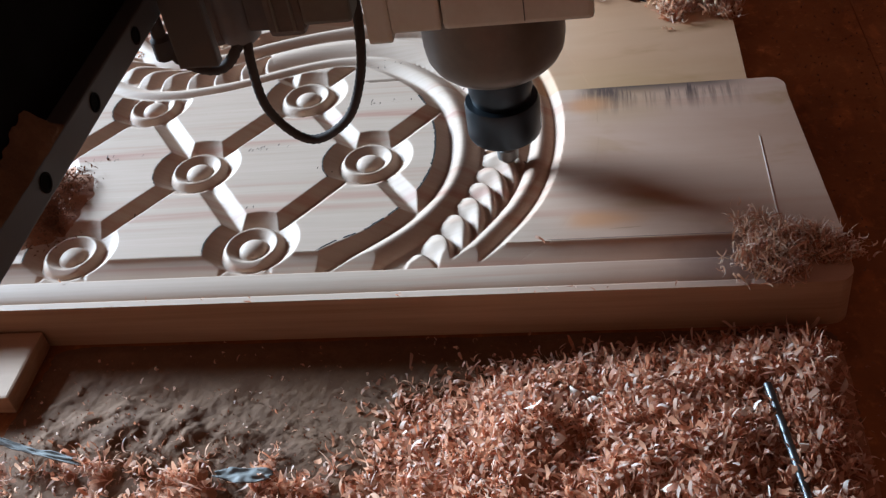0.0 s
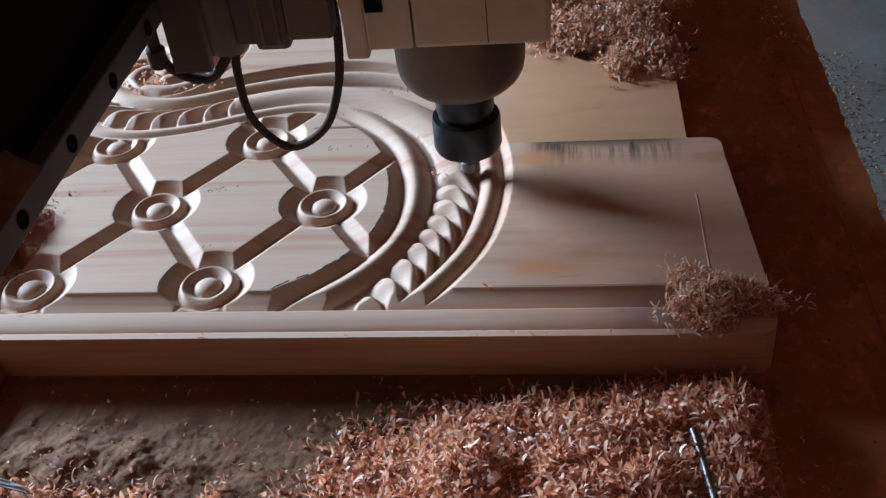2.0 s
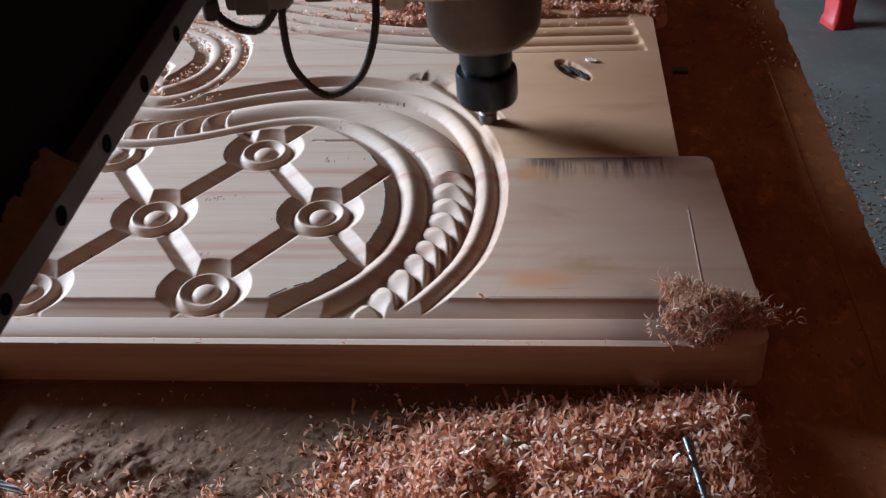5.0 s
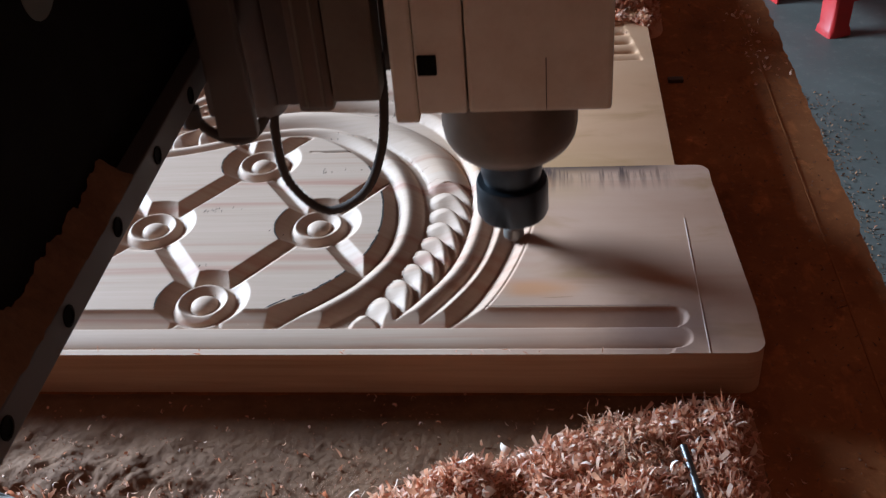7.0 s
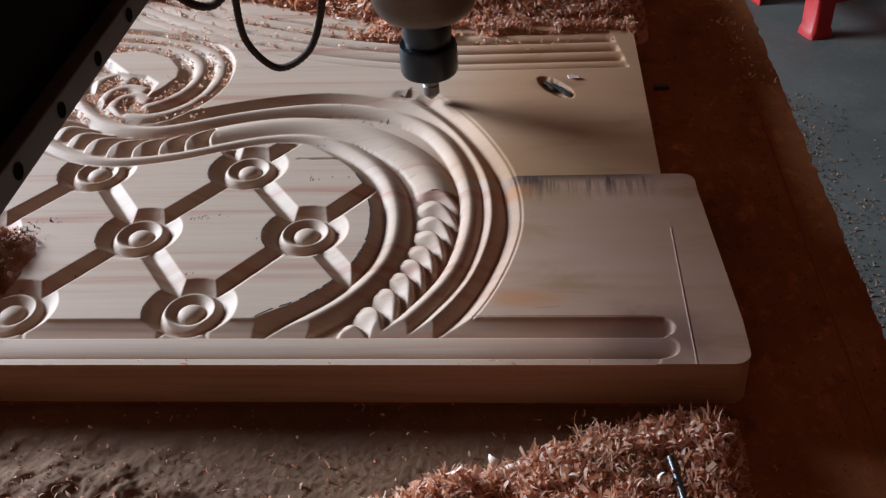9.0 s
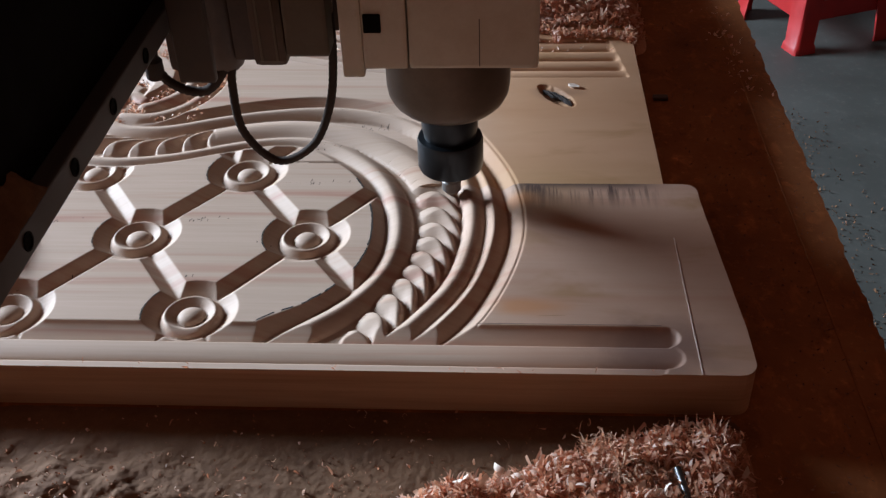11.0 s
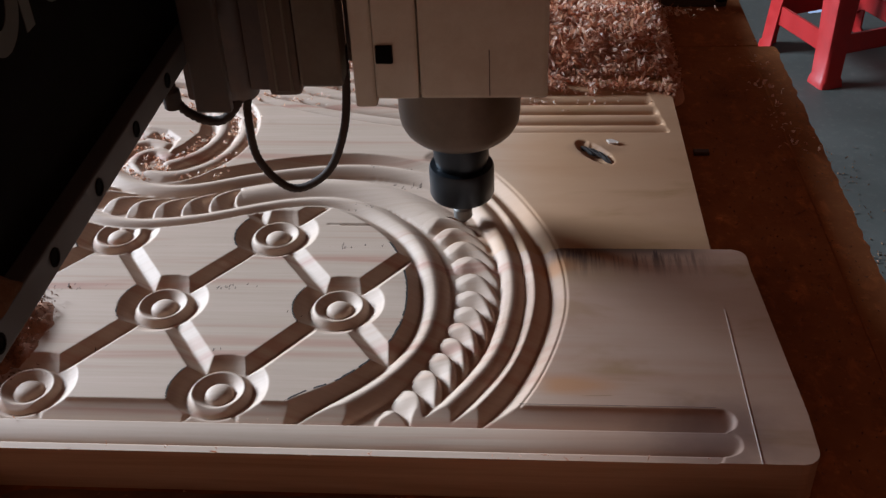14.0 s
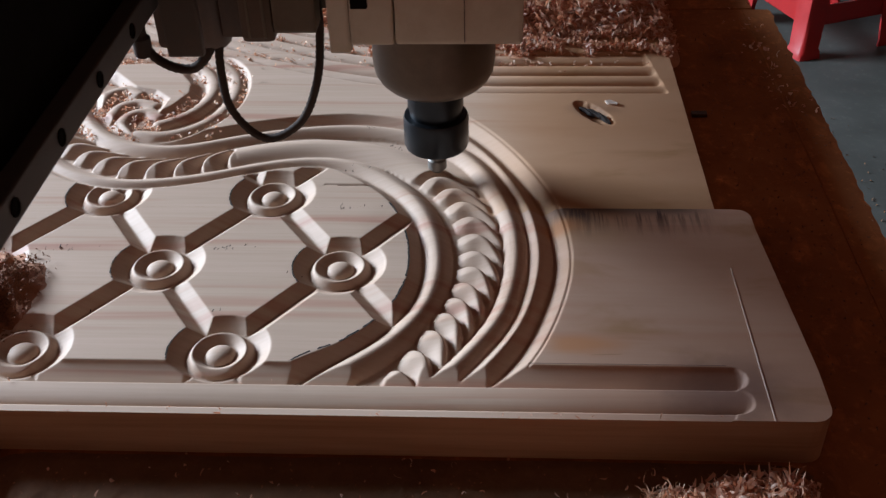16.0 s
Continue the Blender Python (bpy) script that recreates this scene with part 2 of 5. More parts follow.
CAST = dusty_paint("cream_machine_paint", (0.61, 0.55, 0.45), (0.46, 0.365, 0.26), 0.5, 0.45)
GREY = dusty_paint("grey_machine_paint", (0.055, 0.046, 0.039), (0.085, 0.056, 0.038), 0.6, 0.5)
BROWN = dusty_paint("grimy_metal", (0.045, 0.024, 0.017), (0.10, 0.052, 0.028), 0.6, 0.5)
TAN = dusty_paint("tan_machine_paint", (0.125, 0.092, 0.06), (0.085, 0.054, 0.032), 0.7, 0.6)
RUST = dusty_paint("rusty_metal", (0.075, 0.042, 0.024), (0.125, 0.072, 0.042), 0.6, 0.6)
BLACK = plain("black_paint", (0.005, 0.0045, 0.004), 0.85, 0, 0.3, 40, 0.1)
NUT = plain("blued_steel", (0.035, 0.042, 0.05), 0.34, 0.8, 0.05, 12, 0.0)
NOSE = plain("spindle_steel", (0.125, 0.088, 0.064), 0.42, 0.5, 0.2, 50, 0.1)
STEEL = plain("bright_steel", (0.11, 0.113, 0.117), 0.42, 1.0, 0.1, 90, 0.05)
CUTTER = plain("dull_carbide", (0.20, 0.185, 0.17), 0.5, 0.5, 0.1, 40, 0.05)
RAIL = plain("rail_steel", (0.085, 0.082, 0.08), 0.6, 0.2, 0.15, 40, 0.05)
HOSE = plain("black_hose", (0.045, 0.032, 0.026), 0.85, 0, 0.2, 90, 0)
LETTER = plain("pale_lettering", (0.095, 0.11, 0.10), 0.6, 0, 0.1, 30, 0)
RED = plain("red_plastic", (0.40, 0.016, 0.016), 0.4, 0, 0.12, 20, 0.05)
BLUE = plain("pale_blue_plastic", (0.145, 0.134, 0.12), 0.65, 0, 0.15, 40, 0.1)
SHEET = plain("pale_blue_sheet", (0.50, 0.60, 0.78), 0.4, 0, 0.1, 14, 0.3)
# red-brown tint chosen so that the unseen walls bounce warm light
WARM_WALL = plain("warm_wall", (0.135, 0.044, 0.020), 0.9, 0, 0.15, 3, 0.2)
CONCRETE = concrete()

HOSE.node_tree.nodes["Principled BSDF"].inputs["Specular IOR Level"].default_value = 0.2
BLACK.node_tree.nodes["Principled BSDF"].inputs["Specular IOR Level"].default_value = 0.08


# ---- building helpers ----
def W(u, v, h=0.0):
    """Drawing units on the panel's top to metres."""
    return (u * U, v * U, TOP + h * U)


def mesh_from(name, verts, faces, material, smooth=True):
    me = bpy.data.meshes.new(name)
    me.from_pydata(verts, [], faces)
    me.materials.append(material)
    me.polygons.foreach_set("use_smooth", [smooth] * len(me.polygons))
    if smooth:
        me.set_sharp_from_angle(angle=radians(40))
    me.update()
    return me


def soup(name, verts, quads, material):
    me = bpy.data.meshes.new(name)
    me.vertices.add(len(verts))
    me.vertices.foreach_set("co", verts.ravel())
    me.loops.add(quads.size)
    me.loops.foreach_set("vertex_index", quads.astype(np.int32).ravel())
    me.polygons.add(len(quads))
    me.polygons.foreach_set("loop_start", np.arange(0, quads.size, 4, dtype=np.int32))
    me.polygons.foreach_set("use_smooth", np.ones(len(quads), bool))
    me.update(calc_edges=True)
    me.materials.append(material)
    return me


def part(name, bm, material, parent=None, label="", smooth=False):
    me = bpy.data.meshes.new(name)
    bmesh.ops.recalc_face_normals(bm, faces=bm.faces)
    bm.to_mesh(me)
    bm.free()
    me.materials.append(material)
    if smooth:
        me.polygons.foreach_set("use_smooth", [True] * len(me.polygons))
        me.set_sharp_from_angle(angle=radians(38))
    ob = new(name, me)
    ob.parent = parent
    return tagged(ob, label)


def holder(name, m=None, **tags):
    ob = new(name)
    if m is not None:
        ob.matrix_world = m
    return tagged(ob, **tags)


def box(bm, x0, x1, y0, y1, z0, z1, bevel=0.0, k=1.0):
    """An axis-aligned box with softened edges, in units times k metres."""
    r = bmesh.ops.create_cube(bm, size=1)
    vs = r["verts"]
    for v in vs:
        v.co = Vector(((x0 + x1) / 2 + v.co.x * (x1 - x0), (y0 + y1) / 2 + v.co.y * (y1 - y0), (z0 + z1) / 2 + v.co.z * (z1 - z0))) * k
    if bevel:
        es = list({e for v in vs for e in v.link_edges})
        bmesh.ops.bevel(bm, geom=es, offset=bevel * k, segments=2, profile=0.6, affect="EDGES")
    return bm


def lathe(bm, rings, seg=40, k=1.0, cx=0.0, cy=0.0):
    """A turned body from (radius, height) rings."""
    loops = []
    for r, z in rings:
        loops.append([bm.verts.new(((cx + r * math.cos(a)) * k, (cy + r * math.sin(a)) * k, z * k)) for a in (2 * math.pi * i / seg for i in range(seg))])
    for a, b in zip(loops, loops[1:]):
        for i in range(seg):
            bm.faces.new((a[i], a[(i + 1) % seg], b[(i + 1) % seg], b[i]))
    bm.faces.new(loops[0])
    bm.faces.new(loops[-1][::-1])
    return bm


def spline(points, step):
    """A smooth line through the points, sampled about every step."""
    p = np.array(points, float)
    p = np.vstack([2 * p[0] - p[1], p, 2 * p[-1] - p[-2]])
    out = []
    for i in range(1, len(p) - 2):
        a, b, c, d = p[i - 1:i + 3]
        m = max(2, int(np.linalg.norm(c - b) / step))
        for t in np.arange(m) / m:
            out.append(0.5 * (2 * b + (c - a) * t + (2 * a - 5 * b + 4 * c - d) * t * t + (3 * b - a - 3 * c + d) * t ** 3))
    out.append(p[-2])
    out = np.array(out)
    if step == 1.5 and len(out) > 60:
        for _ in range(3):
            pad = np.vstack([2 * out[0] - out[6:0:-1], out, 2 * out[-1] - out[-2:-8:-1]])
            out = np.stack([np.convolve(pad[:, k], np.ones(13) / 13, "valid") for k in range(2)], 1)
    return out


def tube(bm, line, radius, seg=10, ribs=0.0):
    """A hose along a line of points; ribs: the corrugation's depth."""
    line = np.array(line)
    tang = np.gradient(line, axis=0)
    tang /= np.linalg.norm(tang, axis=1)[:, None]
    loops = []
    for i, (p, t) in enumerate(zip(line, tang)):
        t = Vector(t)
        a = t.cross(Vector((0.3, 1, 0.2))).normalized()
        b = t.cross(a)
        r = radius + (ribs if i % 2 else 0)
        loops.append([bm.verts.new(Vector(p) + a * (r * math.cos(q)) + b * (r * math.sin(q))) for q in (2 * math.pi * j / seg for j in range(seg))])
    for a, b in zip(loops, loops[1:]):
        for j in range(seg):
            bm.faces.new((a[j], a[(j + 1) % seg], b[(j + 1) % seg], b[j]))
    bm.faces.new(loops[0])
    bm.faces.new(loops[-1][::-1])
    return bm


def value_noise(x, y, seed=0):
    """Smooth random height between -1 and 1 for arrays of places."""
    xi, yi = np.floor(x).astype(np.int64), np.floor(y).astype(np.int64)
    fx, fy = x - xi, y - yi
    fx, fy = fx * fx * (3 - 2 * fx), fy * fy * (3 - 2 * fy)

    def rnd(i, j):
        n = (i * 374761393 + j * 668265263 + seed * 974711) & 0x7FFFFFFF
        n = ((n ^ (n >> 13)) * 1274126177) & 0x7FFFFFFF
        return ((n ^ (n >> 16)) & 0xFFFF) / 32767.5 - 1

    return (rnd(xi, yi) * (1 - fx) + rnd(xi + 1, yi) * fx) * (1 - fy) + (rnd(xi, yi + 1) * (1 - fx) + rnd(xi + 1, yi + 1) * fx) * fy


def fractal(x, y, octaves=4, seed=0):
    return sum(value_noise(x * 2 ** o, y * 2 ** o, seed + o) / 2 ** o for o in range(octaves))


def step(v, a, b):
    t = np.clip((v - a) / (b - a), 0, 1)
    return t * t * (3 - 2 * t)


# ---- the carving, as a height over the panel's plane ----
BEAD1 = spline([(40, -34), (61, -11), (75, 0), (87, 14), (96, 29), (102, 45), (104, 62), (104, 81), (101, 99), (96, 118), (85, 140), (70, 157), (54, 170), (36, 177), (17, 178), (-4, 174), (-24, 167), (-44, 159), (-64, 154), (-85, 151), (-102, 152), (-118, 157), (-136, 167), (-156, 183), (-176, 206), (-190, 240)], 1.5)
ROPE = spline([(84, -34), (94, -15), (103, 5), (112, 25), (118, 40), (122, 54), (125, 68), (125.5, 84), (124.5, 100), (122, 113), (118, 126), (112, 139), (104, 152), (93, 165), (79, 178), (58, 190), (36, 196), (14, 197), (-8, 193), (-24, 188), (-38, 182), (-53, 176), (-69, 172), (-87, 172), (-108, 177), (-128, 189), (-146, 203), (-162, 224), (-172, 250)], 1.5)
BEAD2 = spline([(92, -34), (111, -8), (121, 7), (131, 24), (137, 42), (141, 67), (142, 87), (140, 112), (133, 142), (123, 167), (109, 188), (90, 205), (67, 215), (52, 218), (33, 219), (0, 214), (-32, 205), (-57, 195), (-74, 191), (-90, 192), (-109, 198), (-127, 212), (-143, 232), (-153, 252), (-157, 275)], 1.5)
ROPE[:, 0] += 3.2 * np.clip((ROPE[:, 0] - 60) / 50, 0, 1)
BEAD2[:, 0] += 5.2 * np.clip((BEAD2[:, 0] - 60) / 50, 0, 1)
GROOVE = spline([(118, -34), (129, -22), (138, -11), (146, 1), (154, 20), (161, 42), (166, 66), (167, 84), (165, 107), (161, 128), (151, 155), (138, 182), (123, 206), (111, 221), (101, 231), (94, 229)], 1.5)
CURLS = [spline(p, 1.5) for p in (
    [(-90, 224), (-79, 230), (-69, 242), (-63, 260), (-64, 281), (-74, 299), (-90, 312), (-130, 324), (-200, 330)],
    [(-101, 211), (-83, 208), (-66, 217), (-53, 233), (-47, 256), (-48, 280), (-56, 300), (-76, 318), (-130, 338), (-200, 346)],
    [(-110, 211), (-116, 224), (-113, 237), (-103, 241), (-93, 234)],
    [(-126, 232), (-124, 247), (-113, 254), (-100, 249)],
    [(-140, 250), (-137, 266), (-126, 273), (-116, 266)])]
# the flat tongue that is left standing between the curls
TONGUE = [(-93, 237), (-91, 256), (-103, 268), (-119, 273), (-150, 306), (-116, 309), (-93, 296), (-81, 278), (-79, 264), (-86, 247)]
ROSETTES = [(100 * i + 50 * (j % 2) + 1.3 * j, 68.9 * j) for i in range(-3, 2) for j in range(0, 3)]
ROSETTES = [(x, y) for x, y in ROSETTES if x < (60 if y < 100 else 20)]
TWIST = 16.3
ROPE_S = np.concatenate([[0], np.cumsum(np.linalg.norm(np.diff(ROPE, axis=0), axis=1))])
TWIST0 = ROPE_S[np.argmin(np.hypot(ROPE[:, 0] - 125.3, ROPE[:, 1] - 76.5))]
VALLEYS = np.concatenate([-81 - TWIST * np.arange(8, 0, -1), [-81, -64, -48.6, -35.2, -21.6, -6.5, 8, 24.6, 42.2, 59, 75.5, 91.5], 91.5 + TWIST * np.arange(1, 40)])
CARVED_TO, CARVED_FROM = 216.0, 352.0


def along(line, x, y):
    """Distance to a line, the side (+ to its right on the way), and the index of the nearest sample."""
    d = np.full(x.shape, 1e6, np.float32)
    k = np.zeros(x.shape, np.int32)
    for i, (a, b) in enumerate(line):
        q = (x - np.float32(a)) ** 2 + (y - np.float32(b)) ** 2
        near = q < d
        d[near], k[near] = q[near], i
    t = np.gradient(line, axis=0)
    t /= np.linalg.norm(t, axis=1)[:, None]
    rx, ry = x - line[k, 0], y - line[k, 1]
    side = rx * t[k, 1] - ry * t[k, 0]
    ahead = rx * t[k, 0] + ry * t[k, 1]
    inner = (k > 0) & (k < len(line) - 1)
    return np.where(inner, np.abs(side), np.sqrt(d)), side, k, ahead


def bead(d, r, deep=6.5):
    u = np.clip(d / r, 0, 1)
    return np.where(d <= r, -0.6 - deep * (0.25 * u * u + 0.75 * u ** 1.4), -99)


def near_box(x, y, line, pad):
    lo, hi = line.min(0) - pad, line.max(0) + pad
    return (x > lo[0]) & (x < hi[0]) & (y > lo[1]) & (y < hi[1])


def relief(x, y, groove=True, upto=CARVED_TO):
    """The panel's height at places (arrays, drawing units), with or without the outer groove and with the rope twisted so far."""
    x, y = np.asarray(x, np.float32), np.asarray(y, np.float32)
    h = np.zeros(x.shape, np.float32)
    # the scroll of two beads with a rope between them
    m = near_box(x, y, BEAD2, 24) & (y > -26)
    bx, by = x[m], y[m]
    d1, s1, _, _ = along(BEAD1, bx, by)
    dr, sr, kr, ar = along(ROPE, bx, by)
    d2, s2, _, _ = along(BEAD2, bx, by)
    run = ROPE_S[kr] + np.clip(ar, -1.5, 1.5)
    band = -0.6 - 5.6 * np.clip(dr / 11.8, 0, 1.05) ** 1.7
    phase = np.interp(run - TWIST0 + 22.0 * np.clip((sr + 11.6) / 23, 0, 1) ** 2.8, VALLEYS, np.arange(len(VALLEYS)))
    lean = phase - np.floor(phase)
    drop = 0.16 + 0.30 * np.clip((sr + 11.6) / 23, 0, 1)
    rise = np.clip((lean - 0.55 * drop) / (1 - 0.55 * drop), 0, 1)
    lobe = np.maximum(1 - step(lean, 0, drop), 1 - (1 - rise) ** 1.6)
    deep = 8.4 + 2.6 * step(bx, 40, 0)
    round_off = np.where(sr < 0, 4.0 * np.clip(dr / 11.8, 0, 1.05) ** 3.6, 5.6 * np.clip(dr / 11.8, 0, 1.05) ** 2.8)
    twisted = -0.4 - deep * (1 - lobe) - round_off
    done = ((run + 0.40 * sr < upto) | (run > CARVED_FROM)) & (dr < 12.4)
    band = np.where(done, np.minimum(twisted, band), band)
    band = np.where(dr < 12.4, band, -99)
    inner = 9.5 + 5 * np.maximum(step(bx, 20, 62), step(by, 110, 60)) + 5 * step(by, 6, -12)
    wall_in = np.where(s1 < 0, (d1 - inner) * 0.95, -99)
    wide = 13.0 + 2.3 * step(bx, 100, 30)
    wall_out = np.where(s2 > 0, (d2 - wide) * 1.02, -99)
    scroll = np.maximum.reduce([bead(d1, np.where(s1 > 0, 8.8, 7.6)), band, bead(d2, np.where(s2 > 0, 8.8, 8.2 - 1.8 * step(bx, 40, 100))), wall_in, wall_out])
    h[m] = np.clip(scroll, -8.4, 0)
    if groove:
        m = near_box(x, y, GROOVE, 14) & (y > -26)
        d, s, k, _ = along(GROOVE, x[m], y[m])
        cap = (k >= len(GROOVE) - 2)
        inside = -7.6 * (1 - np.clip((1.5 - s) / 9.6, 0, 1)) ** 1.3
        outside = -7.6 * (1 - np.clip((s - 1.5) / 8.4, 0, 1))
        cut = np.where(s > 1.5, np.minimum(outside, -0.9 * np.exp(-((s - 10.6) / 0.55) ** 2)), inside)
        cut = np.where(cap, -7.6 * (1 - np.sqrt(1 - (1 - np.clip(d / 9.6, 0, 1)) ** 2)), cut)
        fade = np.clip((len(GROOVE) - 1 - k) / 14, 0.45, 1)
        h[m] = np.minimum(h[m], cut * fade)
    # the volute at the scroll's end
    m = (x < -25) & (y > 196) & (y < 362)
    d = np.full(x[m].shape, 99, np.float32)
    for c in CURLS:
        d = np.minimum(d, along(c, x[m], y[m])[0])
    v = np.where(d < 6.6, -0.6 - 5.2 * (d / 6.6) ** 2.2, np.clip(-5.8 + (d - 6.6) * 1.7, -6, 0))
    pocket = along(CURLS[1], x[m], y[m])[1] < 0
    v = np.where(pocket & (d >= 6.6), -5.8, v)
    inside, apart = np.zeros(d.shape, bool), np.full(d.shape, 99, np.float32)
    for (ax, ay), (bx, by) in zip(TONGUE, TONGUE[1:] + TONGUE[:1]):
        inside ^= ((ay > y[m]) != (by > y[m])) & (x[m] < (bx - ax) * (y[m] - ay) / (by - ay + 1e-9) + ax)
        f = np.clip(((x[m] - ax) * (bx - ax) + (y[m] - ay) * (by - ay)) / ((bx - ax) ** 2 + (by - ay) ** 2), 0, 1)
        apart = np.minimum(apart, np.hypot(x[m] - ax - f * (bx - ax), y[m] - ay - f * (by - ay)))
    v = np.where(inside, 0.0, np.maximum(v, np.where(apart < 6.0, -0.95 * apart, -99)))
    _, s2v, _, _ = along(BEAD2, x[m], y[m])
    h[m] = np.where(s2v > 6, np.minimum(h[m], v), h[m])
    # the lattice field inside the scroll
    m = (x < 100) & (y > -24) & (y < 182)
    fx, fy = x[m], y[m]
    d1, s1, _, _ = along(BEAD1, fx, fy)
    inner = 9.5 + 5 * np.maximum(step(fx, 20, 62), step(fy, 110, 60)) + 5 * step(fy, 6, -12)
    field = (s1 < 0) & (d1 > 7.0)
    f = np.zeros(fx.shape, np.float32)
    nx, ny = 68.9, 50.0
    ln = math.hypot(nx, ny)
    for sign in (1, -1):
        # both families of diagonal grooves pass through the rosettes
        c = (fx * nx - sign * fy * ny - 1.3 * fy / 68.9 * nx) / ln
        gap = 100 * nx / ln
        q = np.abs((c + gap / 2) % gap - gap / 2)
        f = np.minimum(f, -7.0 * (1 - np.clip(q / 6.9, 0, 1)))
    for cx, cy in ROSETTES:
        r = np.hypot(fx - cx, fy - cy)
        cone = np.clip(-7.6 + (r - 17) * 0.92, -7.6, 0)
        ring = np.minimum(-1.0 - 0.78 * np.abs(r - 13.6) ** 1.15 * (r < 13.6), -1.0 - 1.9 * np.clip(r - 13.6, 0, 9))
        ball = -1.0 - 6.2 * (1 - np.sqrt(np.clip(1 - (r / 7.7) ** 2, 0, 1)))
        shape = np.maximum(np.where(r < 17.1, ring, -99), np.where(r < 8.2, ball, -99))
        shape = np.where(r < 17, np.maximum(shape, -7.4), np.minimum(cone, f))
        f = np.where(r < 26, np.where(r < 17, shape, np.minimum(shape, f)), f)
    f = np.where(field, f, 0)
    h[m] = np.where(field, np.minimum(h[m], f), h[m])
    # the straight mouldings along the front edge, with round ends
    mid, rad = np.where(y > -22.6, -15.5, -30.3), np.where(y > -22.6, 7.1, 7.7)
    end = np.clip((x - 243 - rad * np.sqrt(np.clip(1 - ((y - mid) / rad) ** 2, 0, 1))) / 4, 0, 1)
    dent = np.hypot(x - 279, y + 29)
    h = np.where(dent < 3.2, -0.7 * np.sin(np.pi * np.clip(dent / 3.2, 0, 1)), h)
    fade = np.sqrt(np.clip(1 - end ** 2, 0, 1))
    slope = np.clip((-8.5 - y) / 14.1, 0, 1)
    cove = np.where((y < -8.5) & (y > -22.6), -0.5 * np.clip(slope * 14, 0, 1) - 8.0 * slope ** 0.9, 0)
    quarter = np.where((y <= -22.6) & (y > -38), -0.5 - 6.2 * (1 - np.sqrt(np.clip(1 - (np.clip(-24.5 - y, 0, 14) / 13.6) ** 2, 0, 1))), 0)
    lip = np.where(y <= -38, -0.9 * step(-y, -38, 36) * (x < 246), 0)
    h = np.where(y > -22.6, np.minimum(h, cove * fade), h)
    h = np.where((y <= -22.6) & (y > -38), quarter * fade, h)
    h = np.where(y <= -38, lip * 0.4, h)
    # the seam of a let-in patch in the field
    seam = ((np.abs(y - 147.5 + 0.02 * (x - 33)) < 0.6) & (x > 33) & (x < 62.5)) | ((np.abs(x - 62) < 0.6) & (y > 147) & (y < 152))
    h = np.where(seam, np.minimum(h, -0.9), h)
    # the arched reeding near the back edge
    m = (y > 250) & (y < 419) & (x < 256)
    bx, by = x[m], y[m]
    arch = 263 + 42 * (np.clip(140 - bx, 0, 400) / 170) ** 1.8
    v = by - arch
    across = 2 * np.mod(v / 15.5, 1) - 1
    reed = np.where((v > 0) & (v < 62), -0.3 - 6.2 * (1 - np.sqrt(1 - 0.97 * across ** 2)), 0)
    reed = reed * np.where(v < 1.5, step(v, 0, 1.5), 1) * np.where(v > 60.5, step(62 - v, 0, 1.5), 1)
    stop = np.clip((bx - (248 - 0.16 * v)) / 6, 0, 1)
    h[m] = np.minimum(h[m], reed * np.sqrt(np.clip(1 - stop ** 2, 0, 1)))
    # crisp lips where the cutter entered
    h = 0.72 * h - 0.4 * np.clip(-h / 0.35, 0, 1)
    # a knot torn out of the back board
    a, b = (x - 201) * 0.55 - (y - 236) * 0.83, (x - 201) * 0.83 + (y - 236) * 0.55
    knot = np.hypot(a / 19, b / 7.5)
    h = np.where(knot < 1, np.minimum(h, -3.5 * (1 - knot ** 2) - 0.6 * (1 + value_noise(x / 2.3, y / 2.3, 5))), h)
    return h


